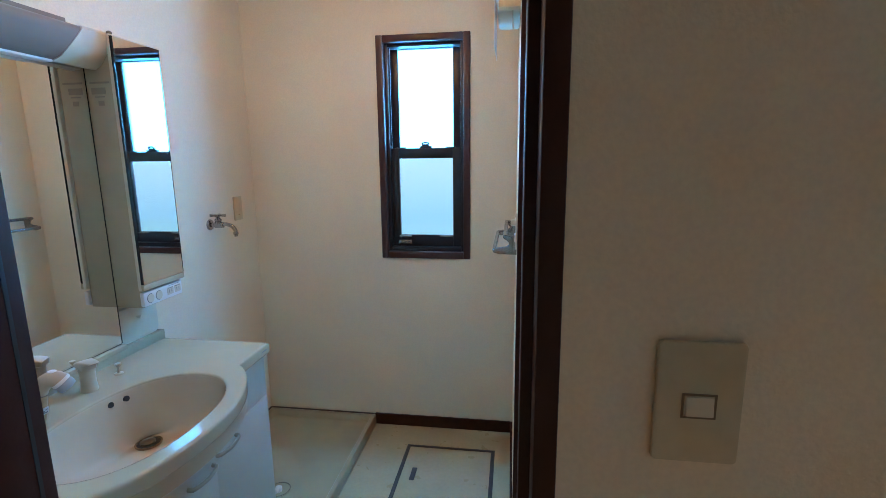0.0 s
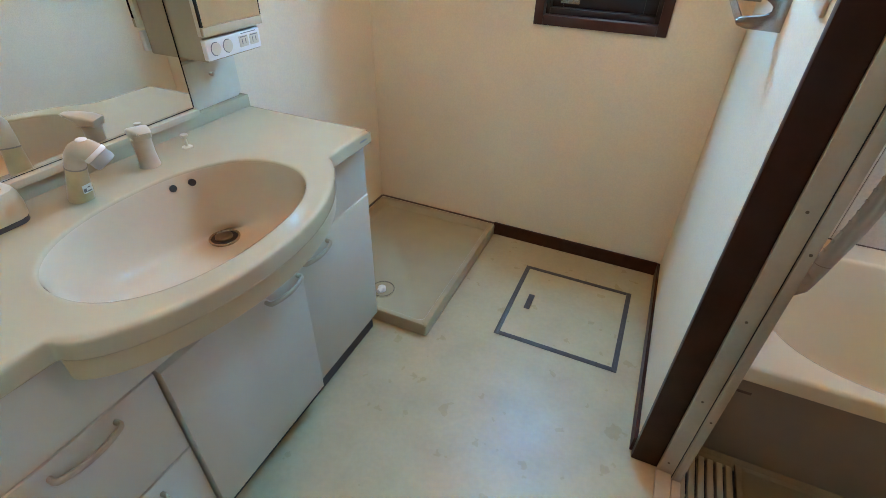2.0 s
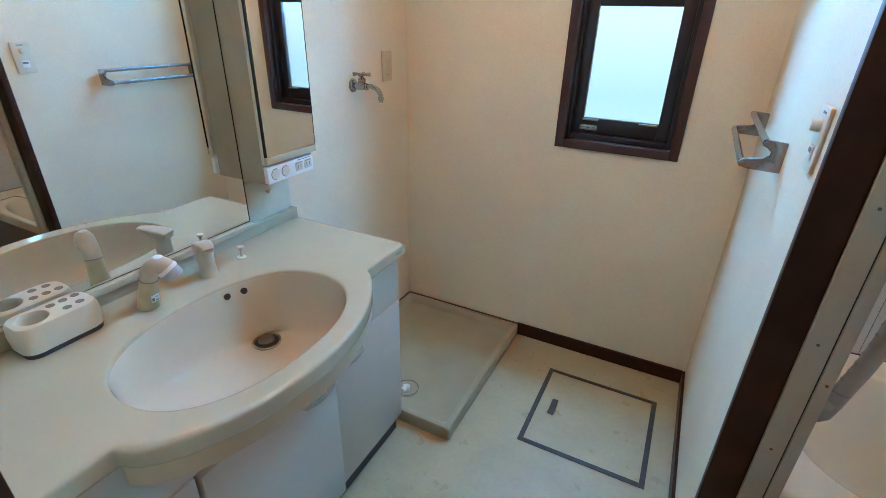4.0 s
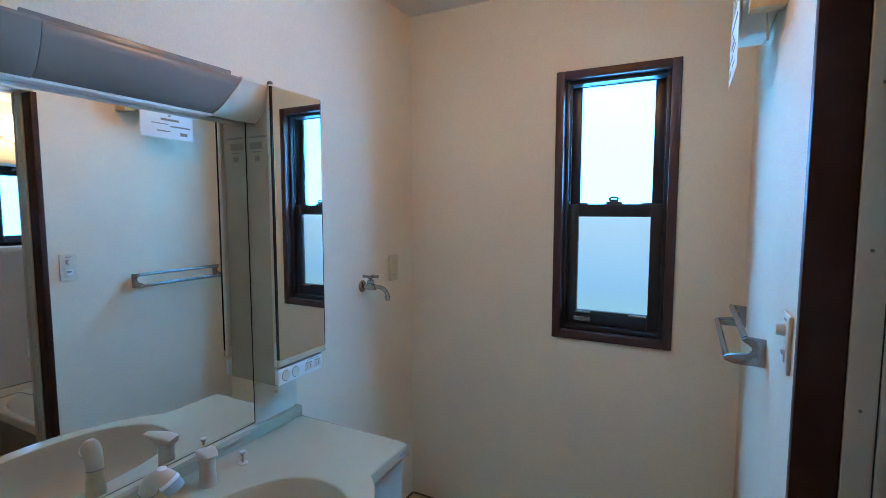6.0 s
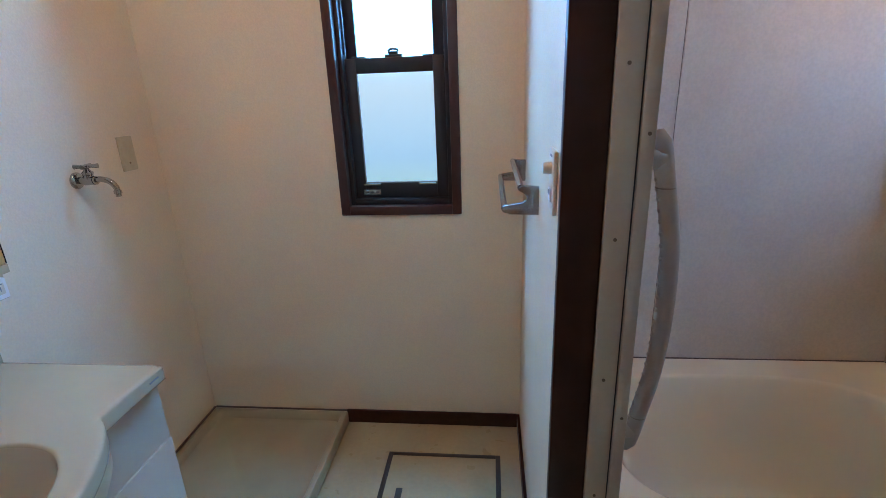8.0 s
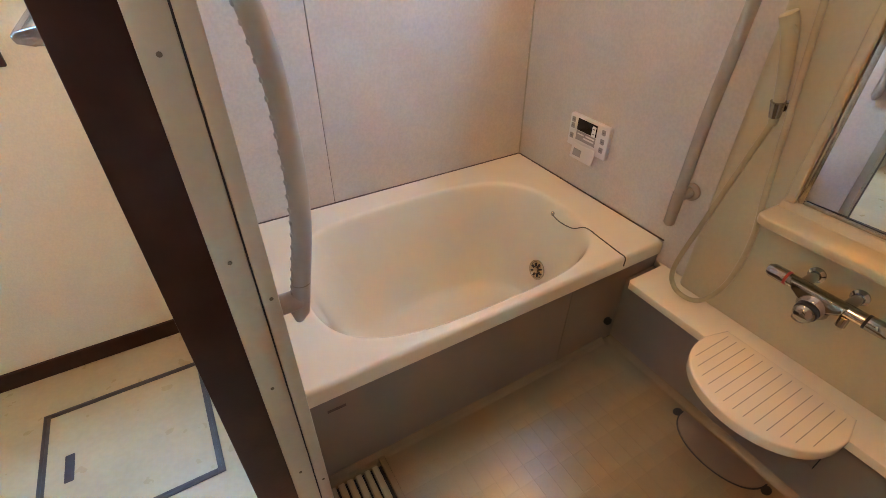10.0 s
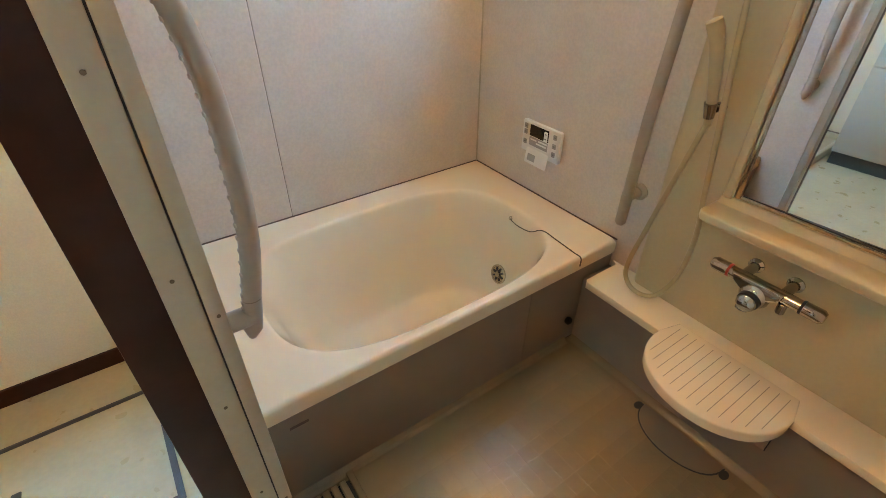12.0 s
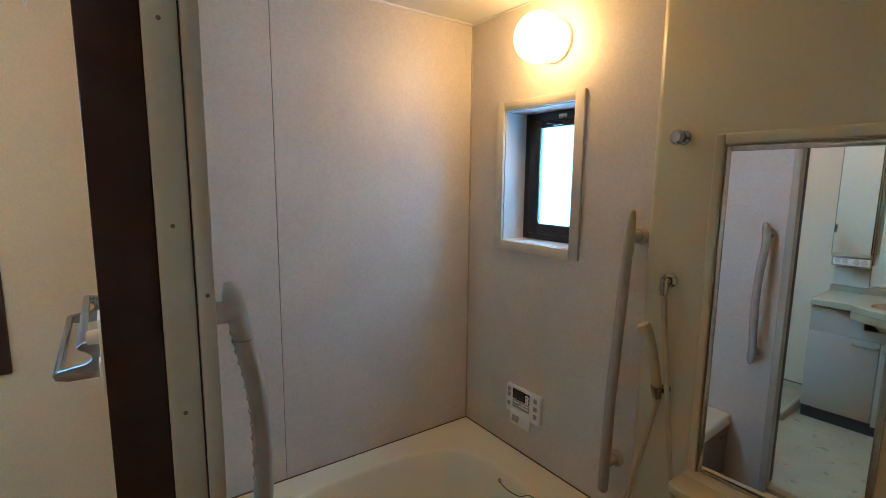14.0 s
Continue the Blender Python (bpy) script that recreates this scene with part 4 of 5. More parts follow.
# wall heater box with a paper notice
hb = thing("wall_heater", (E, 1.90, 1.99), "beige wall-mounted heater box near the ceiling", "wall heater")
part("casing", box(-0.070, E - 0.001, 1.70, 2.11, 2.025, 2.30, 0.010, 3), M_PLASTIC, hb)
part("grille", join(*[box(-0.074, -0.068, 1.72, 2.09, 2.06 + 0.022 * i, 2.072 + 0.022 * i, 0.002) for i in range(9)]), M_YELLOWED, hb)
part("bracket", box(-0.06, E - 0.001, 1.690, 1.74, 1.998, 2.026, 0.004), M_YELLOWED, hb)
part("cord", tube(smooth_path([(-0.012, 1.80, 2.03), (-0.010, 1.80, 1.98), (-0.008, 1.802, 1.95)], 4), 0.003, 8), M_PLASTIC, hb)
nt = thing("paper_notice", (-0.077, 1.90, 1.885), "white printed paper notice hanging from the heater box", "notice")
part("sheet", box(-0.0775, -0.0765, 1.754, 2.040, 1.885, 2.060), M_PAPER, nt, smooth=0)
part("print", join(box(-0.0784, -0.0776, 1.800, 1.990, 2.026, 2.036), box(-0.0784, -0.0776, 1.900, 1.915, 1.997, 2.007), box(-0.0784, -0.0776, 1.860, 1.960, 1.975, 1.987), box(-0.0784, -0.0776, 1.810, 1.900, 1.955, 1.960), box(-0.0784, -0.0776, 1.910, 2.025, 1.945, 1.953), box(-0.0784, -0.0776, 1.840, 1.910, 1.918, 1.924), box(-0.0784, -0.0776, 1.965, 2.005, 1.905, 1.922)), M_INK2, nt, smooth=0)

# ceiling lamp of the washroom, above and behind the view
clamp = thing("ceiling_lamp", (-0.60, 1.36, CEIL - 0.09), "warm white round ceiling lamp of the washroom", "ceiling lamp")
part("lamp_base", lathe([(0.095, 0.0), (0.095, 0.018), (0.088, 0.024)], (-0.60, 1.36, CEIL), (0, 0, -1), 32), M_WHITE, clamp)
part("diffuser", lathe([(0.085, 0.024), (0.085, 0.045), (0.076, 0.068), (0.050, 0.084), (0.020, 0.090)], (-0.60, 1.36, CEIL), (0, 0, -1), 32), glow("ceiling_glow", [(0.0, (1.0, 0.52, 0.20)), (1.0, (1.0, 0.52, 0.20))], CEIL_LAMP), clamp, "glowing warm diffuser", 60)

# ---------- bathtub ----------
tub = thing("bathtub", (0.80, 1.92, -0.08), "glossy cream acrylic bathtub with a taupe apron", "bathtub")
TX0, TX1, TY0, TY1, TZT = BW + 0.002, BE - 0.001, 1.516, BN - 0.001, 0.334
TCX, TCY, TA, TB = 0.785, 1.884, 0.512, 0.332
TANG = [2 * math.pi * i / 120 for i in range(120)]


def sup(a, s, cx, cy, ax, by, n=3.1):
    c, sn = math.cos(a), math.sin(a)
    r = 1 / ((abs(c) / ax) ** n + (abs(sn) / by) ** n) ** (1 / n)
    return cx + s * r * c, cy + s * r * sn


def rect_dir(a, x0, x1, y0, y1):
    c, sn = math.cos(a), math.sin(a)
    t = min(((x1 if c > 0 else x0) - TCX) / c if abs(c) > 1e-9 else 9, ((y1 if sn > 0 else y0) - TCY) / sn if abs(sn) > 1e-9 else 9)
    return TCX + t * c, TCY + t * sn


TANG = sorted(set(TANG) | {math.atan2(y - TCY, x - TCX) % (2 * math.pi) for x in (TX0, TX1) for y in (TY0, TY1)})
rings = []
for i, z in ((0.0, TZT - 0.052), (0.0, TZT - 0.012), (0.003, TZT - 0.004), (0.010, TZT), (0.014, TZT)):
    rings.append([(*rect_dir(a, TX0, TX1, TY0 + i, TY1), z) for a in TANG])
for s, z in ((1.04, TZT), (1.02, TZT), (1.0, TZT - 0.003), (0.985, TZT - 0.012), (0.972, TZT - 0.030)):
    rings.append([(*sup(a, s, TCX, TCY, TA, TB), z) for a in TANG])
for k, z in ((0.09, 0.27), (0.20, 0.20), (0.32, 0.13), (0.44, 0.065), (0.56, 0.008), (0.68, -0.036), (0.80, -0.066), (0.91, -0.084), (1.0, -0.094)):
    ax, by = TA * 0.97 - k * 0.165, TB * 0.97 - k * 0.120
    rings.append([(*sup(a, 1.0, TCX + 0.065 * k, TCY, ax, by, 3.1 - 0.6 * k), z) for a in TANG])
for s, z in ((0.92, -0.100), (0.80, -0.105), (0.4, -0.108)):
    rings.append([(*sup(a, s, TCX + 0.065, TCY, TA * 0.97 - 0.165, TB * 0.97 - 0.120, 2.5), z) for a in TANG])
part("shell", ring_sheet(rings, True), M_TUB, tub, "glossy cream tub shell", 50)
ap = part("apron", prism([(1.531, BFLOOR), (1.522, 0.270), (1.524, 0.290), (1.565, 0.290), (1.565, BFLOOR)], "x", TX0 + 0.003, 1.043), M_APRON, tub, "taupe apron panel")
part("apron", prism([(1.531, BFLOOR), (1.522, 0.270), (1.524, 0.290), (1.565, 0.290), (1.565, BFLOOR)], "x", 1.0455, TX1), M_APRON, tub, "taupe apron service panel")
part("apron_lip", box(TX0, TX1, 1.519, 1.528, 0.276, 0.2825, 0.001), M_TUB, tub)
part("maker_mark", box(0.215, 0.265, 1.5205, 1.5222, 0.225, 0.233), M_CAULK, tub)
part("outlet", join(lathe([(0.042, 0.0), (0.042, 0.005), (0.036, 0.007), (0.033, 0.004)], (1.2165, 1.872, 0.050), (-1, 0, 0.25), 28), lathe([(0.012, 0.004), (0.012, 0.010), (0.008, 0.011)], (1.2165, 1.872, 0.050), (-1, 0, 0.25), 16)), M_STEEL, tub, "round steel circulation outlet")
# black bars on the disc paint the darkness inside its slots
for k in range(8):
    a = k * math.pi / 4 + 0.2
    part("outlet_slot_shade", moved(box(-0.002, 0.002, 0.014, 0.030, -0.0028, 0.0028), pose(1.2108, 1.872, 0.0514, 0, 14, 0) @ pose(0, 0, 0, math.degrees(a))), M_BLACK, tub)
part("chain", tube(smooth_path([(1.274, 1.894, 0.291), (1.270, 1.845, 0.286), (1.270, 1.775, 0.296), (1.270, 1.715, 0.333), (1.264, 1.64, 0.3365), (1.257, 1.55, 0.3365), (1.256, 1.516, 0.334), (1.256, 1.513, 0.30)], 5), 0.0022, 6), M_CORD, tub, "thin dark plug chain")
part("chain_anchor", lathe([(0.009, 0.0), (0.009, 0.004), (0.004, 0.010)], (1.281, 1.896, 0.292), (-1, 0, 0.1), 14), M_STEEL, tub)
struct("bath_caulk", join(box(TX0, TX1, BN - 0.004, BN, TZT, TZT + 0.004), box(BE - 0.004, BE, TY0, BN - 0.004, TZT, TZT + 0.004)), M_CAULK, "dark caulk line round the bathtub rim", "caulk")
solo("apron_knob", lathe([(0.013, 0.0), (0.016, 0.006), (0.014, 0.016), (0.006, 0.021)], (1.262, 1.526, 0.035), (0, -1, 0), 18), M_BLACK, "small black knob on the tub apron", "knob")

# ---------- ledge, round shelf and mirror wall ----------
ledge = thing("bath_ledge", (1.35, 1.0, BFLOOR), "cream moulded ledge with taupe front along the bathroom wall", "ledge")
LF, LT = 1.262, 0.252
part("ledge_front", box(1.304, BE - 0.004, BS, 1.521, BFLOOR, 0.222), M_APRON, ledge, "taupe ledge front panel")
part("ledge_top", prism([(BE - 0.003, BS), (BE - 0.003, 1.514), (PX + 0.03, 1.488), (LF + 0.012, 1.488), (LF, 1.478), (LF, BS)], "z", 0.2225, LT, 0.005), M_TUB, ledge, "cream ledge top")
part("coving", prism([(1.304, BFLOOR), (1.284, BFLOOR), (1.296, BFLOOR + 0.006), (1.304, BFLOOR + 0.022)], "y", BS, 1.52), M_BFLOOR, ledge)
shelf = thing("round_shelf", (1.2, 1.01, 0.22), "cream half-round ribbed bath shelf on the ledge", "shelf")
half = [(1.262 - 0.190 * math.sin(math.pi * i / 28) ** 0.85, 0.997 + 0.195 * math.cos(math.pi * i / 28)) for i in range(29)]
part("shelf_top", prism(half + [(1.34, 0.822), (1.34, 1.172)], "z", LT - 0.032, LT + 0.004, 0.006, 3), M_TUB, shelf, "cream half-round shelf top")
# shelf grooves drawn as tan strips, their shade put into the colour
for i in range(13):
    y = 0.838 + i * 0.0265
    xs = 1.262 - 0.190 * max(0.0, 1 - ((y - 0.997) / 0.195) ** 2) ** 0.42 + 0.028
    part("groove_shade", box(min(xs, 1.285), 1.318, y - 0.0011, y + 0.0011, LT + 0.0035, LT + 0.0044), M_BAR2, shelf)
br = [(1.304 - 0.130 * math.sin(math.pi * i / 16) ** 0.9, 0.997 + 0.165 * math.cos(math.pi * i / 16)) for i in range(17)]
part("shelf_bracket", prism(br, "z", 0.130, LT - 0.032, 0.004), M_APRON, shelf, "taupe bracket under the shelf")
# black sheet rims the panel, painting the shade in its gap
part("bracket_gap_shade", box(1.3015, 1.3035, 0.822, 1.172, 0.060, 0.221), M_BLACK, shelf)
part("bracket_panel", box(1.2975, 1.3013, 0.825, 1.169, 0.063, 0.221, 0.001), M_APRON, shelf, "taupe panel under the shelf")
dc = thing("floor_drain_cover", (1.22, 1.015, BFLOOR), "taupe half-round drain cover on the bathroom floor", "drain cover")
hc = [(1.274 - 0.105 * math.sin(math.pi * i / 22) ** 0.85, 1.015 + 0.140 * math.cos(math.pi * i / 22)) for i in range(23)]
# black plate under the cover stands for the shade in the gap round it
part("drain_gap_shade", prism([(1.274 - 0.108 * math.sin(math.pi * i / 22) ** 0.85, 1.015 + 0.144 * math.cos(math.pi * i / 22)) for i in range(23)], "z", BFLOOR - 0.002, BFLOOR + 0.0015), M_BLACK, dc)
part("cover", prism(hc, "z", BFLOOR + 0.0015, BFLOOR + 0.007, 0.003), M_DRAIN, dc)
# notches at both ends, only their shade: flat black plates on the floor
for y in (1.166, 0.864):
    part("notch_shade", prism([(1.270 + 0.018 * math.cos(a * math.pi / 8) - 0.016, y + 0.013 * math.sin(a * math.pi / 8)) for a in range(16)], "z", BFLOOR, BFLOOR + 0.002), M_BLACK, dc)

mir = thing("bath_mirror", (PX, 1.0, 0.65), "large framed bathroom mirror over a beige shelf", "mirror")
MY0, MY1, MZ0, MZ1 = 0.800, 1.180, 0.680, 1.612
part("mirror_glass", moved(box(-0.0015, 0.0015, -0.176, 0.176, MZ0 + 0.012, MZ1 - 0.014), pose(PX - 0.0035, (MY0 + MY1) / 2, 0, 0, 0, 1.5)), M_MIRROR, mir)
part("mirror_frame", join(box(PX - 0.009, PX + 0.0, MY1 - 0.014, MY1, MZ0, MZ1, 0.002), box(PX - 0.009, PX + 0.0, MY0, MY0 + 0.014, MZ0, MZ1, 0.002), box(PX - 0.009, PX + 0.0, MY0 + 0.014, MY1 - 0.014, MZ1 - 0.014, MZ1, 0.002), box(PX - 0.009, PX + 0.0, MY0 + 0.014, MY1 - 0.014, MZ0, MZ0 + 0.012, 0.002)), M_STEEL, mir, "tarnished metal mirror frame")
part("mirror_seal", join(box(PX - 0.0095, PX - 0.004, MY1 - 0.018, MY1 - 0.014, MZ0 + 0.012, MZ1 - 0.014), box(PX - 0.0095, PX - 0.004, MY0 + 0.014, MY1 - 0.018, MZ0 + 0.012, MZ0 + 0.015)), M_BLACK, mir)
# moulded surround: raised rim that frames the mirror niche
rim = thing("mirror_surround", (PX, 1.0, 0.62), "beige moulded surround and shelf below the bathroom mirror", "shelf")
part("surround", join(box(PX - 0.014, PX, MY1 + 0.004, MY1 + 0.030, 0.672, MZ1 + 0.034, 0.006, 3), box(PX - 0.014, PX, BS, MY1 + 0.004, MZ1 + 0.004, MZ1 + 0.034, 0.006, 3)), M_PANEL, rim)
shp = [(PX, 1.222), (1.318, 1.222), (1.304, 1.212), (1.298, 1.196), (1.298, BS), (PX, BS)]
part("shelf_board", prism(shp, "z", 0.628, 0.654, 0.006, 3), M_PANEL, rim, "beige moulded shelf")
part("shelf_cove", prism([(PX, 0.654), (PX - 0.016, 0.654), (PX - 0.006, 0.660), (PX, 0.672)], "y", BS, 1.215), M_PANEL, rim)

# thermostatic mixer valve
vl = thing("mixer_valve", (1.31, 1.02, 0.50), "chrome thermostatic bath mixer on the beige wall", "mixer tap")
VX, VZ = 1.326, 0.518
part("valve_bar", tube([(VX, 1.0950, VZ), (VX, 0.9220, VZ)], 0.0165, 20), M_CHROME, vl)
part("knob", tube([(VX, 1.1470, VZ), (VX, 1.1370, VZ), (VX, 1.1020, VZ)], 0.02, 18, [0.013, 0.0185, 0.0185]), M_CHROME, vl, "chrome temperature knob")
part("ring", tube([(VX, 1.1015, VZ), (VX, 1.0955, VZ)], 0.0188, 18), M_RED, vl, "red indicator ring")
part("knob", tube([(VX, 0.9150, VZ), (VX, 0.8770, VZ), (VX, 0.8690, VZ)], 0.02, 18, [0.0185, 0.0185, 0.013]), M_CHROME, vl, "chrome flow knob")
part("ring", tube([(VX, 0.9215, VZ), (VX, 0.9155, VZ)], 0.0186, 18), M_BLACK, vl)
part("valve_body", moved(lathe([(0.020, 0.0), (0.036, 0.012), (0.038, 0.035), (0.030, 0.048), (0.028, 0.050)], (0, 0, 0), (-1, 0, -0.25), 24), pose(VX + 0.022, 1.0200, VZ - 0.022)), M_CHROME, vl)
part("selector", moved(lathe([(0.027, 0.0), (0.027, 0.010), (0.023, 0.014)], (0, 0, 0), (-1, 0, -0.25), 24), pose(VX - 0.028, 1.0200, VZ - 0.034)), M_BLACK, vl, "black and chrome selector dial")
part("selector_cap", moved(lathe([(0.0245, -0.006), (0.0235, 0.006), (0.016, 0.015), (0.004, 0.018)], (0, 0, 0), (-1, 0, -0.25), 20), pose(VX - 0.043, 1.0200, VZ - 0.038)), M_CHROME, vl)
part("spout", tube(smooth_path([(VX - 0.008, 1.0230, VZ - 0.035), (VX - 0.026, 1.0270, VZ - 0.058), (VX - 0.030, 1.0280, VZ - 0.070)], 4), 0.016, 14), M_CHROME, vl)
part("valve_shroud", prism([(1.088, VZ + 0.0145), (0.958, VZ + 0.0145), (0.962, VZ - 0.010), (0.988, VZ - 0.026), (1.002, VZ - 0.056), (1.020, VZ - 0.066), (1.040, VZ - 0.056), (1.052, VZ - 0.026), (1.078, VZ - 0.010)], "x", VX - 0.022, VX + 0.012, 0.007, 3), M_CHROME, vl, "chrome valve body shroud")
part("outlet_stub", tube([(VX - 0.006, 0.9550, VZ - 0.012), (VX - 0.006, 0.9550, VZ - 0.040)], 0.011, 14), M_CHROME, vl)
for y in (1.066, 0.967):
    part("wall_leg", join(tube([(VX, y, VZ), (PX, y, VZ + 0.004)], 0.013, 14), lathe([(0.021, 0), (0.021, 0.004), (0.014, 0.010)], (PX, y, VZ + 0.004), (-1, 0, 0), 18)), M_CHROME, vl)

# shower: hook, elbow, holder, handset and hose
hk = thing("shower_hook", (PX, 1.300, 1.642), "chrome round shower hook on the beige panel", "hook")
part("rose", lathe([(0.020, 0.0), (0.020, 0.006), (0.012, 0.010), (0.012, 0.024), (0.019, 0.030), (0.021, 0.042), (0.014, 0.050)], (PX, 1.300, 1.642), (-1, 0, 0), 20), M_CHROME, hk)
shw = thing("hand_shower", (PX, 1.312, 0.88), "beige hand shower with looped hose on the beige panel", "hand shower")
part("elbow", join(lathe([(0.022, 0.0), (0.022, 0.006), (0.013, 0.012), (0.013, 0.036)], (PX, 1.308, 1.226), (-1, 0, 0), 20), tube([(PX - 0.030, 1.308, 1.236), (PX - 0.032, 1.308, 1.207), (PX - 0.032, 1.308, 1.184)], 0.012, 16, [0.013, 0.014, 0.010])), M_CHROME, shw, "chrome wall elbow")
part("cradle", join(lathe([(0.014, 0.0), (0.014, 0.006), (0.009, 0.010), (0.009, 0.03)], (PX, 1.293, 0.890), (-1, 0, 0), 18), tube([(PX - 0.042, 1.298, 0.870), (PX - 0.050, 1.299, 0.908)], 0.016, 16, [0.013, 0.017])), M_CHROME, shw, "chrome handset cradle")
hs = tube(smooth_path([(PX - 0.040, 1.297, 0.850), (PX - 0.046, 1.299, 0.90), (PX - 0.056, 1.310, 0.98), (PX - 0.064, 1.325, 1.050), (PX - 0.072, 1.337, 1.084), (PX - 0.076, 1.342, 1.096)], 5), 0.014, 16, [0.010 + 0.0095 * min(1.0, i / 18) for i in range(25)] + [0.012])
part("handset", hs, M_HOSE, shw, "beige shower handset")
part("spray_face", lathe([(0.017, 0.0), (0.018, 0.006), (0.015, 0.009)], (PX - 0.067, 1.326, 1.066), (-0.8, 0.1, -0.5), 18), M_HOSE, shw)
hose = smooth_path([(PX - 0.032, 1.308, 1.187), (1.354, 1.285, 1.03), (1.350, 1.262, 0.86), (1.350, 1.240, 0.68), (1.350, 1.222, 0.545), (1.350, 1.232, 0.40), (1.346, 1.270, 0.302), (1.342, 1.318, 0.268), (1.340, 1.372, 0.280), (1.340, 1.393, 0.345), (1.346, 1.364, 0.515), (1.348, 1.322, 0.724), (PX - 0.042, 1.298, 0.850)], 7)
part("hose", tube(hose, 0.0078, 12), M_HOSE, shw, "beige plastic shower hose")

# straight grab bar on the window wall
gb = thing("grab_bar", (1.385, 1.462, 0.45), "tan straight vertical grab bar beside the bathtub", "grab bar")
part("bar", tube([(1.382, 1.4835, 0.444), (1.382, 1.483, 0.452), (1.382, 1.475, 0.80), (1.382, 1.447, 1.29)], 0.0175, 18, [0.012, 0.0175, 0.0175, 0.0165]), M_BAR2, gb)
part("bar_sleeve", tube([(1.382, 1.482, 0.495), (1.382, 1.481, 0.56)], 0.0182, 18), M_BAR2, gb)
part("bar_sleeve", tube([(1.382, 1.447, 1.288), (1.382, 1.4435, 1.35), (1.383, 1.4405, 1.397), (1.385, 1.4385, 1.42), (1.387, 1.4375, 1.428)], 0.0180, 18, [0.0182, 0.0168, 0.0140, 0.0098, 0.005]), M_HOSE, gb, "pale tapered upper end of the bar")
for y, z in ((1.480, 0.548), (1.444, 1.345)):
    part("bar_mount", join(tube([(1.382, y, z), (1.43, y, z)], 0.0165, 16), lathe([(0.029, 0.0), (0.029, 0.008), (0.021, 0.016)], (BE, y, z), (-1, 0, 0), 22)), M_BAR2, gb)

# bowed grab bar by the doorway
cb2 = thing("grab_bar", (0.2, 1.43, 0.78), "grey-beige bowed grab bar with finger ridges beside the doorway", "grab bar")
path = smooth_path([(0.194, 1.446, 0.640), (0.203, 1.441, 0.685), (0.211, 1.437, 0.735), (0.232, 1.437, 0.85), (0.240, 1.436, 0.98), (0.234, 1.431, 1.12), (0.213, 1.426, 1.235), (0.203, 1.433, 1.30), (0.197, 1.443, 1.335)], 6)
nr = len(path)
part("bar", tube(path, 0.0175, 18, [0.0175 * (0.45 + 0.55 * min(1, i / 3.0, (nr - 1 - i) / 4.0)) for i in range(nr)]), M_BAR, cb2)
for i in range(26):
    t = 0.17 + 0.60 * i / 25
    k = t * (nr - 1)
    a, b = path[int(k)], path[min(int(k) + 1, nr - 1)]
    p = a.lerp(b, k - int(k))
    part("finger_ridge", moved(box(-0.0035, 0.0035, -0.005, 0.005, -0.0042, 0.0042, 0.0018, 1), Matrix.Translation(p + Vector((-0.0160, -0.0015, 0)))), M_BAR, cb2)
for z, y, x in ((0.695, 1.440, 0.205), (1.285, 1.431, 0.205)):
    part("bar_mount", join(tube([(BW, y, z), (x, y, z)], 0.0195, 18), lathe([(0.022, 0.0), (0.022, 0.003), (0.0198, 0.006)], (BW, y, z), (1, 0, 0), 20)), M_BAR, cb2)
for z, y, x in ((0.735, 1.437, 0.211), (1.235, 1.423, 0.211)):
    part("joint_ring", tube([(x, y, z - 0.001), (x, y, z + 0.001)], 0.0177, 18), M_APRON, cb2)

# bath remote
rm = thing("bath_remote", (BE, 1.930, 0.48), "white bath water-heater control panel with dark display", "control panel")
part("casing", prism(rounded(1.830, 2.031, 0.508, 0.634, 0.006), "x", BE - 0.018, BE, 0.004), M_WHITE, rm)
part("display", box(BE - 0.0188, BE - 0.017, 1.889, 1.989, 0.578, 0.624, 0.001), M_SCREEN, rm, "dark display window")
part("label_strip", box(BE - 0.0186, BE - 0.0175, 1.889, 1.989, 0.540, 0.576, 0.0005), M_BUTTON, rm)
part("print", join(box(BE - 0.0192, BE - 0.0186, 1.949, 1.982, 0.563, 0.568), box(BE - 0.0192, BE - 0.0186, 1.894, 1.939, 0.564, 0.570), box(BE - 0.0192, BE - 0.0186, 1.896, 1.95, 0.552, 0.558)), M_WHITE, rm)
for y, z in ((1.903, 0.607), (1.903, 0.588), (1.856, 0.610), (1.856, 0.575), (1.856, 0.542), (2.011, 0.612), (2.011, 0.588), (2.011, 0.548)):
    bt = part("button", prism(rounded(y - 0.009, y + 0.009, z - 0.010, z + 0.010, 0.003, 3), "x", BE - 0.0205, BE - 0.0175, 0.001), M_WHITE if y == 1.903 else M_BUTTON, rm, "grey push button")
    part("mark", box(BE - 0.0212, BE - 0.0205, y - 0.004, y + 0.004, z - 0.002, z + 0.002), M_INK, bt)
flap = part("flap", moved(prism(rounded(-0.058, 0.058, -0.062, 0.0, 0.004), "x", -0.002, 0.002, 0.001), pose(BE - 0.017, 1.939, 0.528, 0, 8, 0)), M_WHITE, rm, "open white flap")
part("flap_panel", moved(box(-0.0026, -0.002, 0.004, 0.045, -0.050, -0.022), pose(BE - 0.017, 1.939, 0.528, 0, 8, 0)), M_BUTTON, flap)

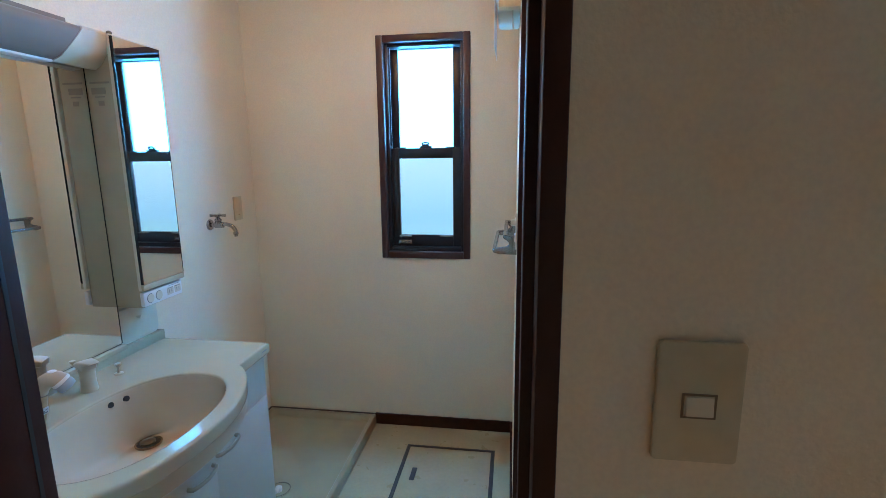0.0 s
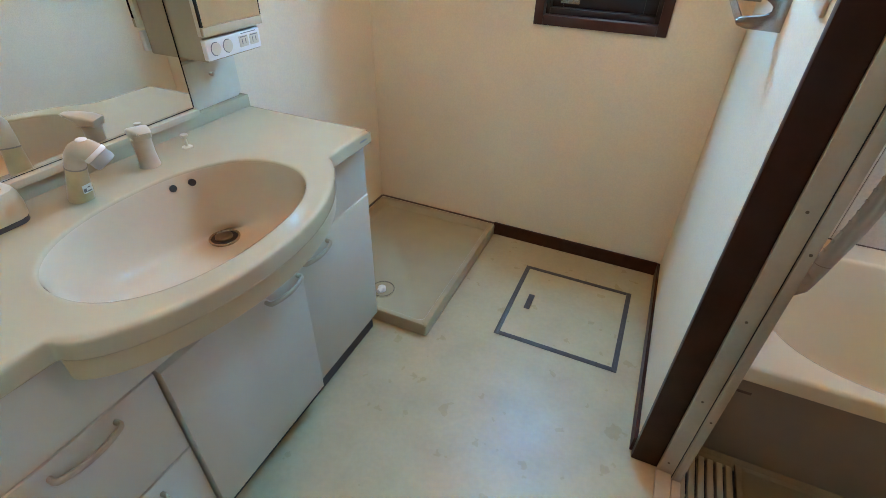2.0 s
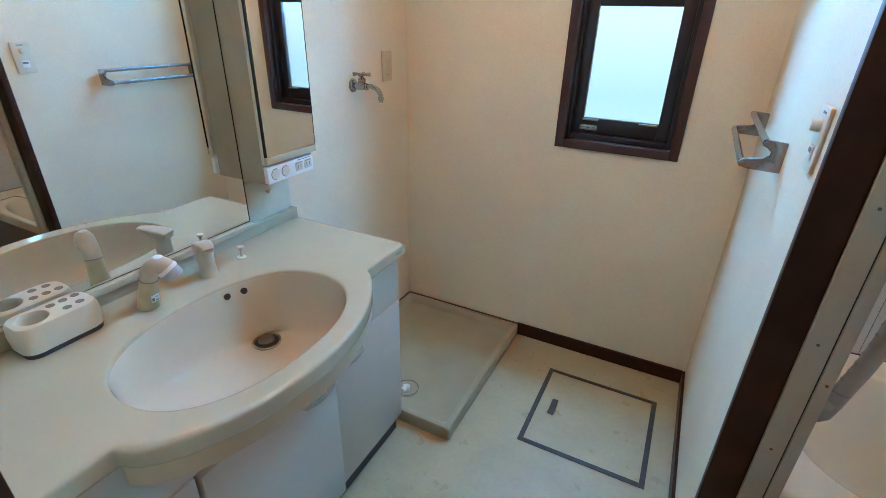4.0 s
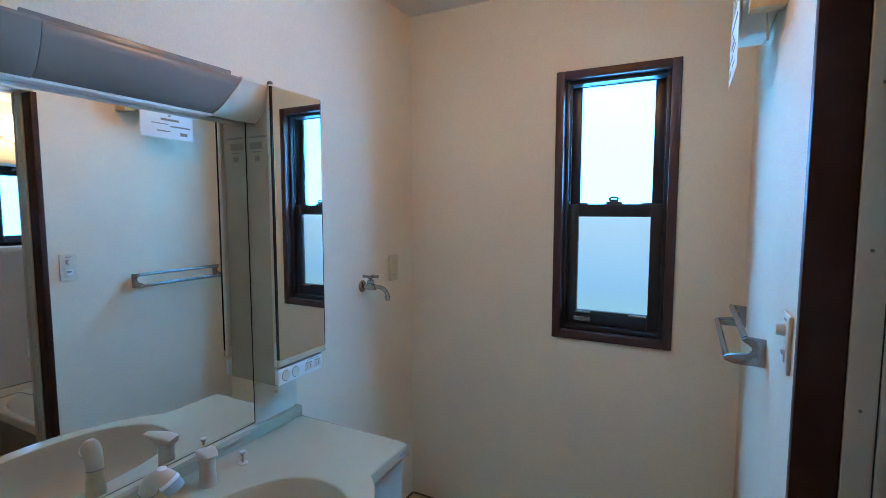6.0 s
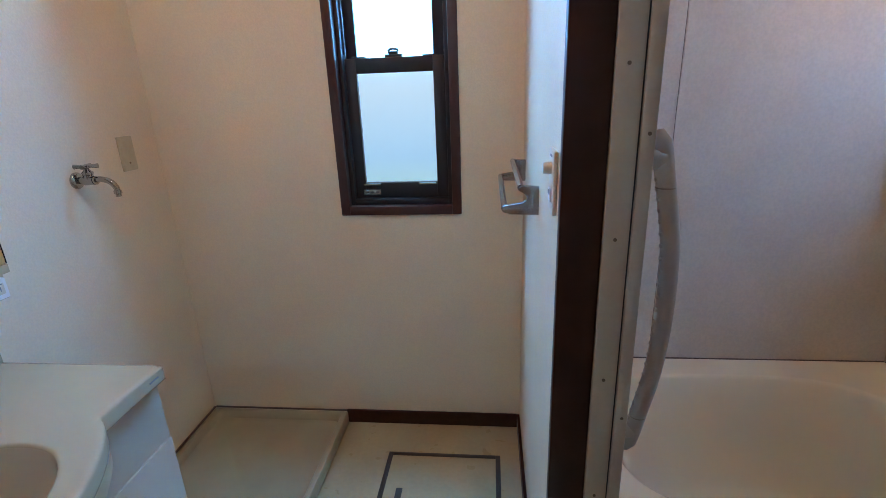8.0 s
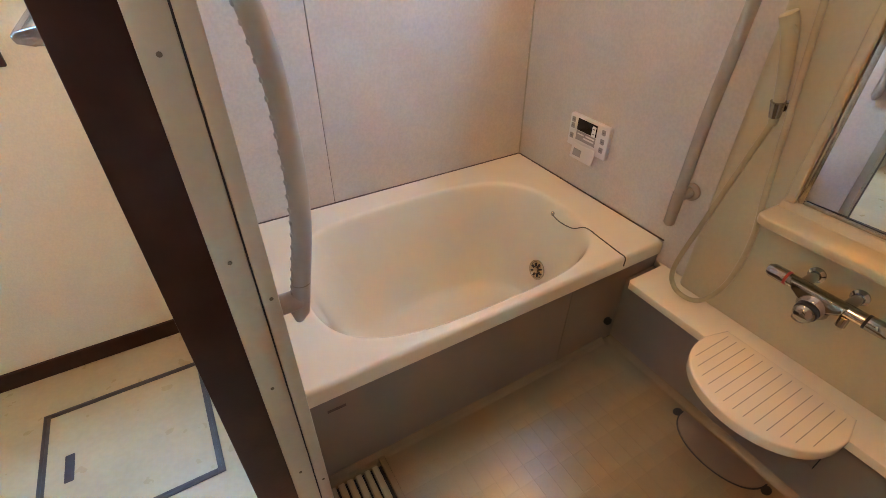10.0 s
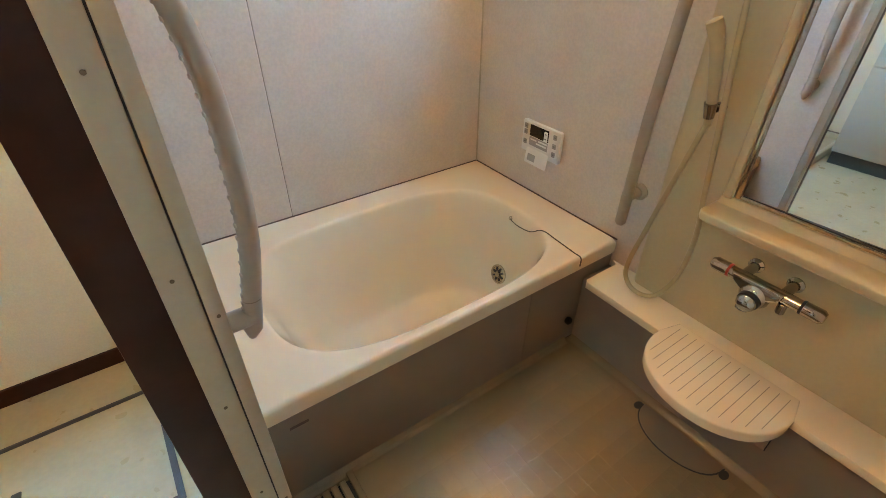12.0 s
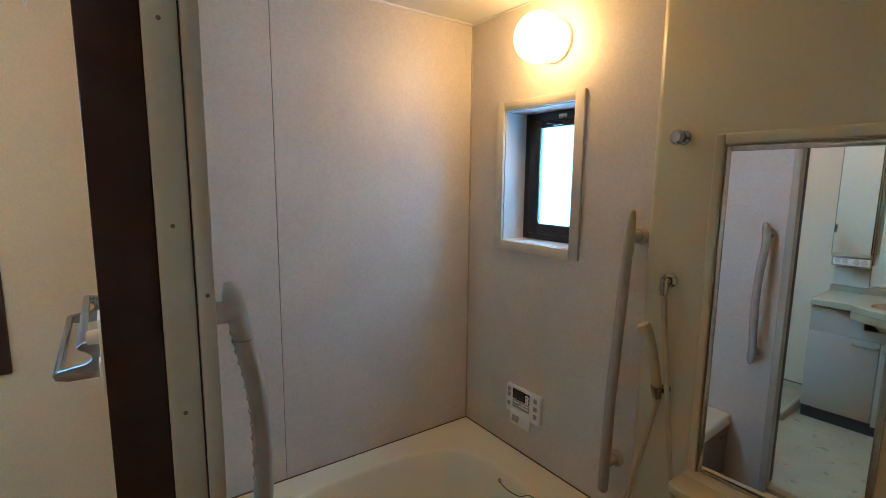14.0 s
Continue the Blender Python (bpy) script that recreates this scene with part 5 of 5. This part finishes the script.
# globe lamp
gl = thing("globe_lamp", (BE, 1.838, 2.02), "glowing white globe wall lamp over the bathroom window", "wall lamp")
part("lamp_base", lathe([(0.075, 0.0), (0.075, 0.012), (0.06, 0.022)], (BE, 1.838, 2.028), (-1, 0, 0), 28), M_WHITE, gl)
globe = bmesh.new()
bmesh.ops.create_uvsphere(globe, u_segments=32, v_segments=20, radius=1.0)
bmesh.ops.transform(globe, matrix=Matrix.Translation((BE - 0.100, 1.838, 2.028)) @ Matrix.Diagonal((0.084, 0.088, 0.088, 1)), verts=globe.verts)
part("globe", globe, glow("lamp_glow", [(0.0, (1.0, 0.70, 0.38)), (1.0, (1.0, 0.70, 0.38))], LAMP), gl, "glowing white globe", 180)

# door grating over the drain channel
gr = thing("floor_grating", (0.25, 1.0, BFLOOR), "tan slatted drain grating inside the bathroom door", "floor grating")
# thin black sheet gives the dark between the slats; no channel is sunk
part("channel_shade", box(BW + 0.004, 0.325, QS + 0.01, 1.490, BFLOOR, BFLOOR + 0.003), M_BLACK, gr)
for i in range(6):
    x = BW + 0.010 + i * 0.026
    part("slat", box(x, x + 0.019, QS + 0.012, 1.488, BFLOOR + 0.003, BFLOOR + 0.022, 0.003), M_SLAT, gr)
for y in (0.70, 0.86, 1.02, 1.18, 1.34):
    part("cross_pin", box(BW + 0.010, 0.320, y - 0.003, y + 0.003, BFLOOR + 0.004, BFLOOR + 0.012), M_SLAT, gr)
part("edge_strip", box(0.3255, 0.345, QS, 1.512, BFLOOR, BFLOOR + 0.012, 0.003), M_BFLOOR, gr)
struct("bath_floor_coving", prism([(1.531, BFLOOR), (1.505, BFLOOR), (1.516, BFLOOR + 0.005), (1.5285, BFLOOR + 0.018)], "x", BW, 1.27), M_BFLOOR, "tan coved joint between floor and tub apron", "trim")

# shallow tile relief of the moulded bathroom floor: short and long tiles by turns
def tile_mesh(w, d):
    bm = box(-w / 2, w / 2, -d / 2, d / 2, 0.0, 0.0008)
    bmesh.ops.bevel(bm, geom=[e for e in bm.edges if all(v.co.z > 0.0005 for v in e.verts)], offset=0.0005, segments=1, affect="EDGES")
    me = bpy.data.meshes.new("tile")
    bm.to_mesh(me)
    bm.free()
    me.materials.append(M_BFLOOR)
    return me


random.seed(7)
short, long = tile_mesh(0.0493, 0.0493), tile_mesh(0.0493, 0.1003)
for i in range(18):
    for j in range(7):
        for me, y in ((short, 0.6445 + 0.1515 * j), (long, 0.5695 + 0.1515 * j)):
            if y + 0.05 > 1.50:
                continue
            ob = new("tile", me)
            ob.parent = bath_floor
            ob.matrix_world = pose(0.3665 + 0.0505 * i, y, BFLOOR - 0.0002, random.uniform(-0.3, 0.3), random.uniform(-0.3, 0.3), 0)
